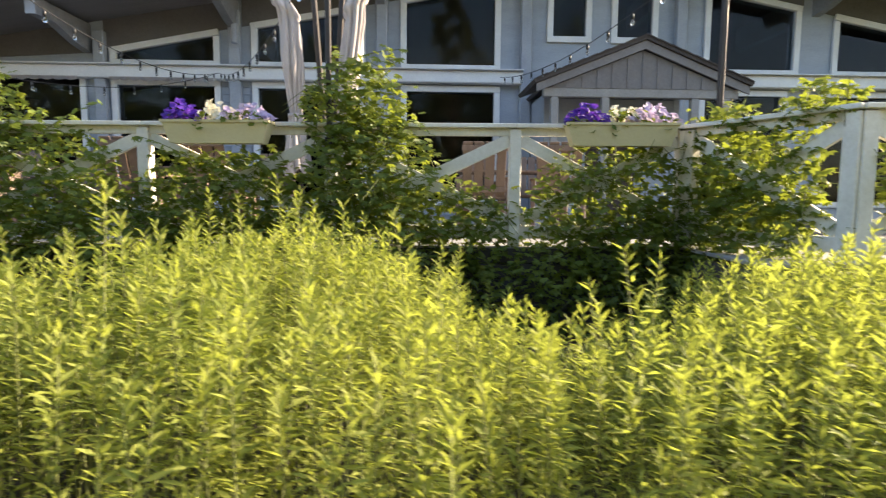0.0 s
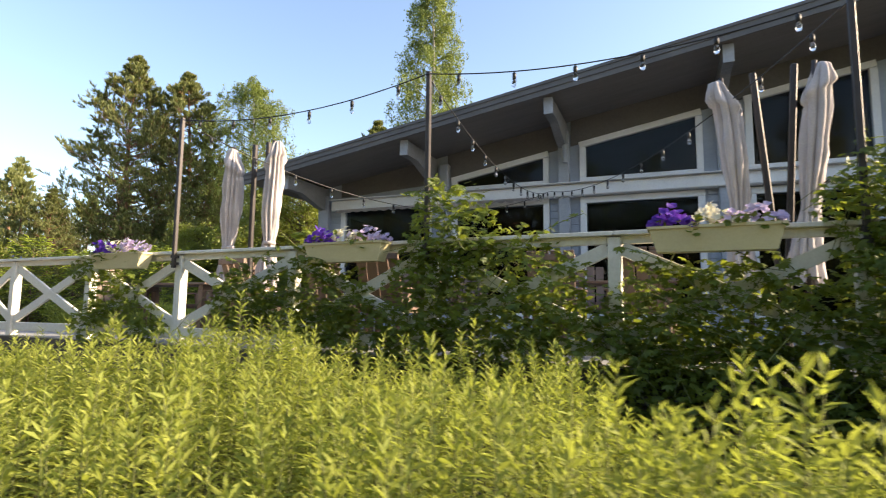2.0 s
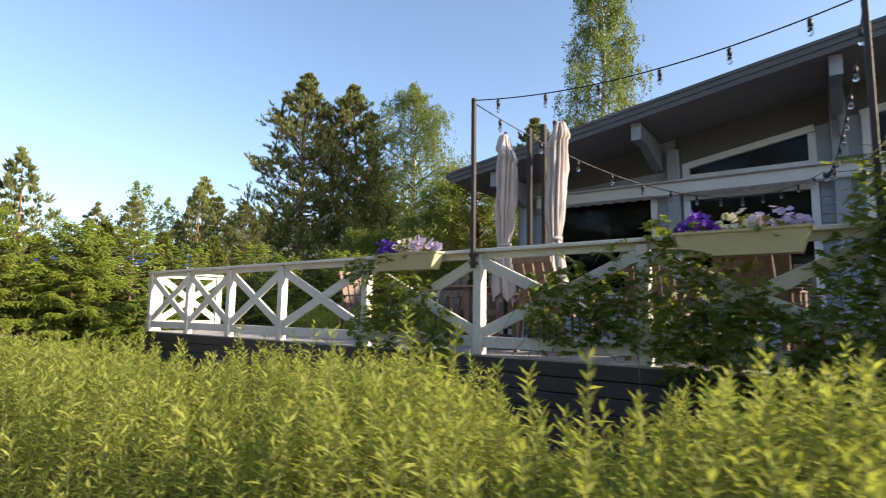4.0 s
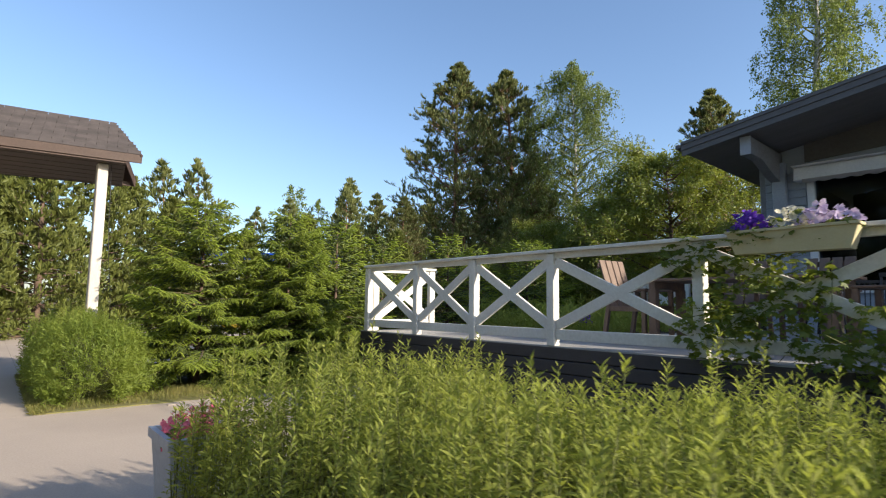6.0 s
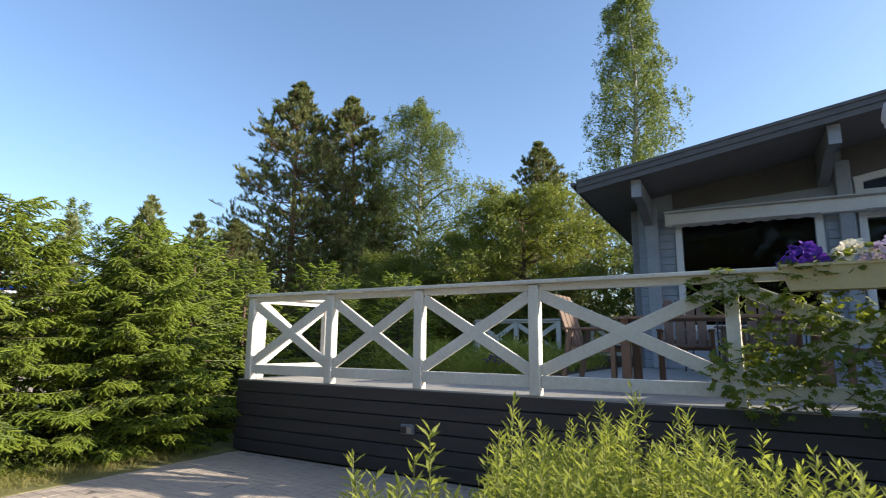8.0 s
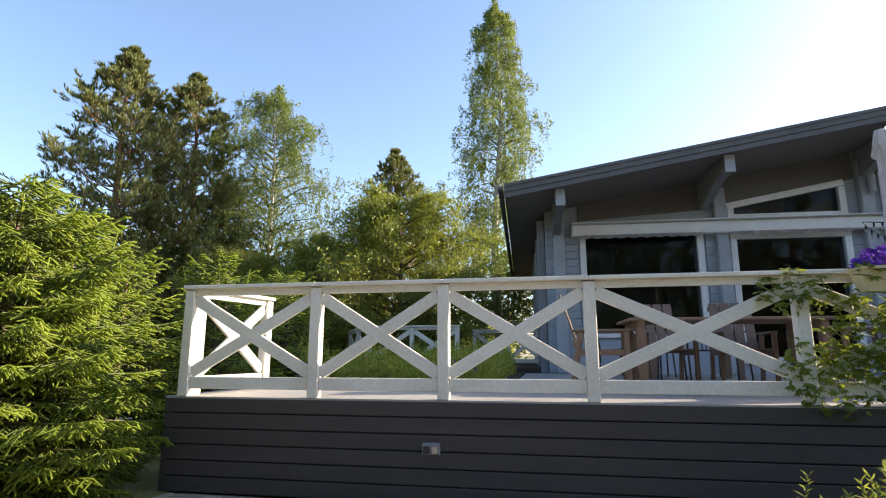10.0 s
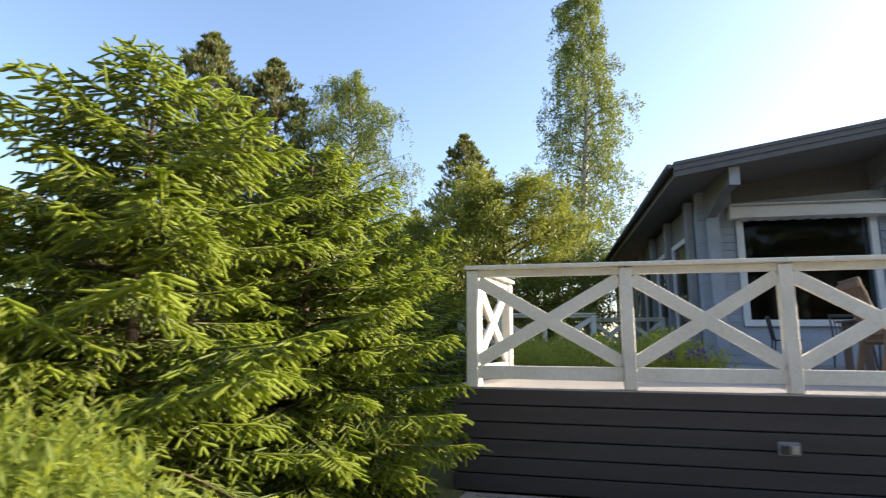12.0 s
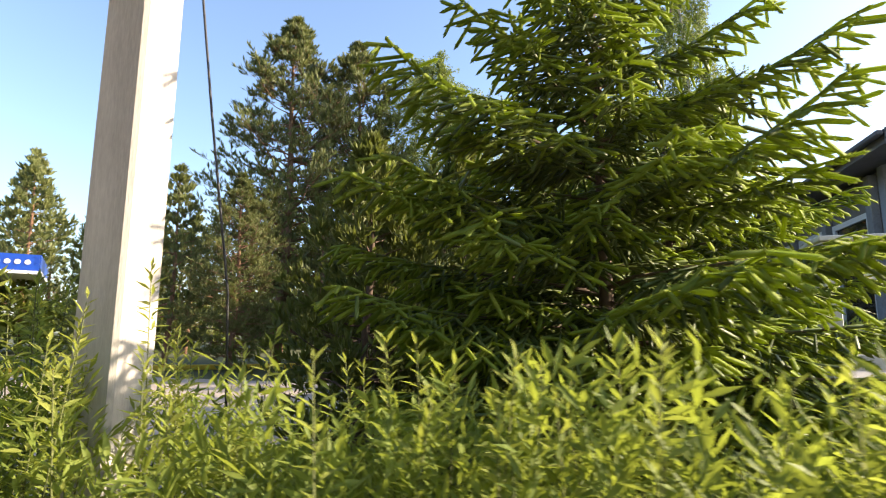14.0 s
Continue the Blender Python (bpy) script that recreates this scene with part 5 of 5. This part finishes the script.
far_pine = skeleton_tree("pine_tree", "pine at the edge of the wood", PINEBARK, PINENEEDLE, 13.0, (0.08, 2.6, (0, 0.25, 0.6, 0.85, 1), (0.88, 1.0, 0.72, 0.36, 0.01)), 76, 41, "pine", "trees of the wood beyond the road", 0.2, 0.4)
far_pine.matrix_basis = pose(-52.0, 26.0, 0)
far_birch = skeleton_tree("birch_tree", "birch at the edge of the wood", BIRCHBARK, BIRCHLEAF, 12.5, (0.08, 2.7, (0, 0.3, 0.7, 1), (0.95, 1.0, 0.75, 0.2)), 60, 42, "birch", "trees of the wood beyond the road", 0.14, 0.4)
far_birch.matrix_basis = pose(-55.0, 22.0, 0)
far_spruce = skeleton_tree("spruce_tree", "tall olive green spruce beyond the gateway", BARK, OLIVENEEDLE, 7.2, (0.0, 2.2, (0, 0.3, 0.7, 1), (1.0, 0.9, 0.5, 0.03)), 100, 43, "pine", "spruces beyond the gateway", 0.14, 0.8, 1.05)
far_spruce.matrix_basis = pose(-30.5, 1.2, 0)
for x, y, q, a in ((-17.7, 3.9, 0.37, 50), (-17.25, 5.0, 0.42, 0), (-18.0, 4.95, 0.36, 120), (-17.9, 6.5, 0.42, 80), (-18.5, 8.2, 0.44, 200)):
    o = copy_thing(far_spruce, pose(x, y, 0, 0, 0, a) @ Matrix.Scale(q, 4))
    tagged(o, "dense young spruce in the hedge beside the terrace", "tree", "spruce hedge")
for x, y, q, a in ((-32, -1.6, 1.05, 40), (-31, -4.6, 1.1, 100), (-33.5, 3.4, 0.95, 160), (-35, 1.0, 1.1, 260), (-34, -6, 1.15, 310), (-33, 6.0, 0.8, 30), (-36, -3, 1.2, 75), (-37, 5, 1.0, 140), (-29.6, -2.8, 0.85, 20), (-29.8, -0.4, 0.8, 220), (-37, -8.5, 1.2, 250)):
    copy_thing(far_spruce, pose(x, y, 0, 0, 0, a) @ Matrix.Scale(q, 4))
for x, y, s, a in ((-26.8, 14.2, 0.42, 10), (-25.2, 16.6, 0.40, 95), (-29.6, 14.6, 0.48, 170), (-23.2, 17.6, 0.42, 250), (-31.5, 13.5, 0.40, 320)):
    o = copy_thing(pine if x < -26 and x > -28 else far_pine, pose(x, y, 0, 0, 0, a) @ Matrix.Scale(s * 1.05, 4))
    tagged(o, "young low pine at the edge of the wood", "tree", "young pines")
# trees across the drive, behind the walker
for i in range(10):
    o = copy_thing((far_pine, far_birch, far_birch, far_pine)[i % 4], pose(-30 + i * 4.7, -12 - (i * 37 % 7), 0, 0, 0, i * 51) @ Matrix.Scale(0.98 + 0.05 * (i % 5), 4))
    tagged(o, "", "", "trees across the drive")
g = np.random.default_rng(78)
n = 7000
x, y = g.uniform(-34, 20, n), g.uniform(-20, -13, n)
base = np.stack([x, y, (8.5 + 3 * value_noise(x * 0.4, y * 0.2, 6)) * g.uniform(0, 1, n)], 1)
solid("leafy_belt", blades("leafy_belt", ROWANLEAF, base, g.normal(size=(n, 3)), g.uniform(0.5, 1.1, n), 0.45), None, "dense belt of leafy trees across the drive", "trees", kind="stuff")
# wood beyond the road
spots = np.random.default_rng(5)
for i in range(26):
    a = radians(92 + i * 3.2)
    d = spots.uniform(42, 58)
    src = (far_pine, far_pine, far_birch)[i % 3]
    o = copy_thing(src, pose(-10 + math.cos(a) * d, 4 + math.sin(a) * d, 0, 0, 0, i * 77) @ Matrix.Scale(spots.uniform(0.78, 1.05) * (0.91 if i > 17 else 1.0), 4))
    tagged(o, "", "", "trees of the wood beyond the road")

for i in range(7):
    a = radians(131 + i * 3.0)
    d = 36 + (i * 5 % 4)
    o = copy_thing(far_pine if i % 3 else far_birch, pose(-10 + math.cos(a) * d, 4 + math.sin(a) * d, 0, 0, 0, i * 61) @ Matrix.Scale(0.62 + 0.04 * (i % 4), 4))
    tagged(o, "", "", "trees of the wood beyond the road")

# undergrowth at the edge of the wood
g = np.random.default_rng(77)
n = 13000
a, d = np.radians(g.uniform(95, 178, n)), g.uniform(41, 47, n)
hgt = 3.4 + 1.6 * value_noise(a * 25, d * 0.3, 2)
base = np.stack([-10 + np.cos(a) * d, 4 + np.sin(a) * d, hgt * g.uniform(0, 1, n) ** 0.8], 1)
solid("undergrowth", blades("undergrowth", ROWANLEAF, base, g.normal(size=(n, 3)), g.uniform(0.3, 0.7, n), 0.3), None, "dark leafy undergrowth at the edge of the wood", "undergrowth", kind="stuff")


def vine(spots, n, seed, m=None):
    """Creeper hanging over the rail: stems and many leaves of three leaflets in uneven masses."""
    g = np.random.default_rng(seed)
    v = thing("climbing_vine", "dense green creeper growing over the white railing", "climbing plant", m, group="creepers on the railing")
    tot = sum(s[2] * s[3] for s in spots)
    C, stem_p, stem_q = [], [], []
    for cx, cz, rx, rz, thick in spots:
        k = int(1.95 * n * rx * rz / tot)
        a, rr = g.uniform(0, math.tau, k), np.sqrt(g.uniform(0, 1, k)) * (1 + 0.12 * g.normal(size=k))
        x, z = cx + rx * rr * np.cos(a), cz + rz * rr * np.sin(a)
        y = RAIL_Y + 0.05 + g.uniform(-1, 0.8, k) * thick * np.sqrt(np.clip(1.15 - rr ** 2, 0.05, 1))
        C.append(np.stack([x, y, z], 1))
        m = k // 25
        s = np.stack([x, y, z], 1)[:m]
        stem_p.append(s); stem_q.append(s + g.normal(size=(m, 3)) * 0.18 + np.array([0, 0, -0.12]))
        for i in range(5 if rx > 0.38 and cz > 1.1 and seed < 6 else 0):  # loose tendrils over the top
            w = np.linspace(0, 1, 9)[:, None]
            p0 = np.array([cx + rx * g.uniform(-0.8, 0.8), RAIL_Y + g.uniform(-0.15, 0.12), cz + rz * 0.8])
            line = p0 + w * np.array([g.normal() * 0.22, g.normal() * 0.08, g.uniform(0.12, 0.3)]) + w ** 2 * np.array([g.normal() * 0.12, 0, -0.08])
            C.append(line[2:])
            stem_p.append(line[:-1]); stem_q.append(line[1:])
    C = np.concatenate(C)
    C = C[C[:, 2] > 0.05]
    k = np.repeat(np.arange(len(C)), 4)
    a = np.tile(np.array([-1.0, -0.35, 0.35, 1.0]), len(C))
    facing = unit(np.array([0.08, -0.42, 0.75]) + g.normal(size=(len(C), 3)) * 0.5)[k]
    down = np.array([0, -0.1, -1.0]) + g.normal(size=(len(C), 3))[k] * 0.45
    t1 = unit(down - facing * np.sum(down * facing, 1, keepdims=True))
    t2 = np.cross(facing, t1)
    way = t1 * np.cos(a)[:, None] + t2 * np.sin(a)[:, None]
    s = g.uniform(0.038, 0.066, len(C))[k]
    part("leaves", blades("leaves", VINELEAF, C[k], way, s, s * 0.42, up=facing, fold=0.2, belly=0.55), None, v, kind="stuff")
    vv, f = rods(np.concatenate(stem_p), np.concatenate(stem_q), 0.004 + 0 * np.concatenate(stem_p)[:, 0], 0.003 + 0 * np.concatenate(stem_p)[:, 0])
    part("stemwork", raw_mesh("stemwork", vv, f, TWIG), None, v, kind="stuff")


vine([(-3.95, 1.95, 0.42, 0.42, 0.22), (-3.55, 1.35, 0.82, 0.56, 0.28), (-3.2, 0.8, 0.98, 0.6, 0.28), (-4.3, 1.2, 0.35, 0.6, 0.25)], 2500, 1)
vine([(-0.75, 2.0, 0.42, 0.42, 0.26), (-0.6, 1.45, 0.55, 0.5, 0.42), (-0.7, 0.8, 0.6, 0.7, 0.4)], 2500, 2)
vine([(-1.9, 1.22, 0.75, 0.45, 0.15), (-1.8, 0.6, 0.9, 0.5, 0.16)], 2000, 3)
vine([(-5.5, 1.35, 0.7, 0.42, 0.16), (-5.0, 0.95, 0.6, 0.4, 0.16), (-6.4, 1.3, 0.4, 0.35, 0.12), (-5.55, 1.95, 0.12, 0.14, 0.08)], 1250, 4)
vine([(-8.4, 1.45, 0.45, 0.35, 0.12), (-8.75, 1.1, 0.4, 0.3, 0.12), (-7.9, 1.05, 0.4, 0.3, 0.12), (-9.0, 1.75, 0.25, 0.18, 0.1)], 520, 5)
vine([(1.0, 0.5, 1.25, 0.45, 0.2), (1.5, 1.25, 0.75, 0.5, 0.2), (1.8, 0.75, 0.8, 0.5, 0.2), (0.2, 1.0, 0.4, 0.4, 0.14), (2.35, 1.55, 0.35, 0.5, 0.2)], 3000, 6)

BAY = Matrix.Translation((2.1, 4.7, 0)) @ Matrix.Rotation(radians(-61.5), 4, "Z") @ Matrix.Translation((-2.1, -4.7, 0))
vine([(2.7, 1.4, 0.5, 0.42, 0.18), (2.6, 0.9, 0.6, 0.5, 0.2), (2.5, 1.9, 0.2, 0.14, 0.1), (3.1, 1.95, 0.25, 0.16, 0.12)], 1300, 7, BAY)
vine([(3.4, 1.4, 0.6, 0.4, 0.18), (3.5, 0.8, 0.6, 0.5, 0.2)], 900, 8, Matrix.Translation((0, -1.1, 0)))

# garden bed behind the terrace end
g = np.random.default_rng(9)
n = 15000
x, y = g.uniform(-14.5, -11.6, n), g.uniform(7.3, 11.9, n)
hh = np.clip(0.36 + 0.42 * value_noise(x * 2.4, y * 2.4, 4) + 0.1 * value_noise(x * 7, y * 7, 8), 0.08, 0.75)
base = np.stack([x, y, 0.84 + hh * g.uniform(0, 1, n)], 1)
solid("garden_plants", blades("garden_plants", WILLOWLEAF, base, g.normal(size=(n, 3)) * 0.7 + np.array([0, -0.2, 0.8]), g.uniform(0.06, 0.16, n), 0.024), None, "low green garden plants behind the terrace end", "plants", kind="stuff")
n = 5000
x, y = g.uniform(-18.4, -14.36, n), 0.5 + np.abs(g.normal(size=n)) * 0.08 - 0.05
solid("grass", blades("grass", GRASSBLADE, np.stack([x, y, np.full(n, 0.005)], 1), g.normal(size=(n, 3)) * 0.6 + np.array([0, -0.1, 0.9]), g.uniform(0.03, 0.09, n), 0.006), None, "ragged dry grass at the front of the lawn", "grass", kind="stuff")
n = 9000
x, y = g.uniform(-15.3, -14.42, n), g.uniform(0.5, 4.6, n)
base = np.stack([x - 0.6 * g.uniform(0, 1, n) ** 2, y, np.full(n, 0.01)], 1)
solid("grass", blades("grass", GRASSBLADE, base, g.normal(size=(n, 3)) * 0.45 + np.array([0, 0, 1.0]), g.uniform(0.03, 0.10, n), 0.006), None, "dry grass along the edge of the paving", "grass", kind="stuff")



def iris(x, y, z):
    """A clump of upright leaves with a few violet flower spikes."""
    p = thing("iris", "violet garden flowers among green leaves beside the terrace", "flower", pose(x, y, z), group="garden flowers")
    bm = bmesh.new()
    for k in range(4):
        tube(bm, [(0.05 * k - 0.07, 0.02 * (k % 2), -0.02), (0.06 * k - 0.09, 0.02, 0.24 + 0.04 * (k % 3))], 0.004, 5)
    part("stem", bm, TWIG, p)
    n = 70
    c = np.stack([g.integers(0, 4, n) * 0.06 - 0.09 + g.normal(size=n) * 0.012, 0.02 + g.normal(size=n) * 0.012, g.uniform(0.18, 0.33, n)], 1)
    part("blossom", blades("blossom", VIOLET, c, g.normal(size=(n, 3)) + np.array([0, -0.3, 0.2]), 0.035, 0.026, belly=0.6), None, p, kind="stuff")
    n = 60
    c = np.stack([g.normal(size=n) * 0.07, g.normal(size=n) * 0.05, np.full(n, -0.01)], 1)
    part("leaves", blades("leaves", SHRUBLEAF, c, g.normal(size=(n, 3)) * 0.35 + np.array([0, 0, 1.0]), g.uniform(0.14, 0.28, n), 0.014), None, p, kind="stuff")


iris(-12.0, 7.3, 0.853)
iris(-12.3, 7.5, 0.849)

# ---- block paving, herringbone ----
paving = thing("pavement", "pale concrete block paving laid in herringbone", "paving", kind="structure")
bm = bmesh.new()
box(bm, (0, 0, -0.017), (0.1945, 0.0945, 0.056), None, 0.003)
paver = finish(bm, "paver", PAVER)
bm = bmesh.new()
box(bm, (-12.18, 3.26, -0.002), (4.5, 2.72, 0.012))
part("joint_sand", bm, SAND, paving, "dark sand in the joints")
pv = np.array([v.co for v in paver.vertices])
faces = [list(p.vertices) for p in paver.polygons]
rest_v, rest_f, count = [], [], 0
g = np.random.default_rng(12)
for i in range(-240, -95):
    for j in range(8, 46):
        c = (i - j) % 4
        if c == 0:
            cx, cy, a = i * 0.1 + 0.1, j * 0.1 + 0.05, 0
        elif c == 3:
            cx, cy, a = i * 0.1 + 0.05, j * 0.1 + 0.1, 90
        else:
            continue
        if cy > 4.6 or cx < -14.45 or cy < 1.9 or cx > -9.9:
            continue
        m = pose(cx, cy, -0.0050 + g.normal() * 0.0006, g.normal() * 0.4, g.normal() * 0.4, a)
        if cx < -11.8 and cy > 2.3 and count < 300:
            part("paver", paver, None, paving, at=m)
            count += 1
        else:
            o = len(rest_v) * len(pv)
            rest_v.append(pv @ np.array(m.to_3x3()).T + np.array(m.translation))
            rest_f += [[k + o for k in f] for f in faces]
me = bpy.data.meshes.new("pavers")
me.from_pydata(np.concatenate(rest_v).tolist(), [], rest_f)
me.materials.append(PAVER)
part("pavers", me, None, paving, kind="stuff")
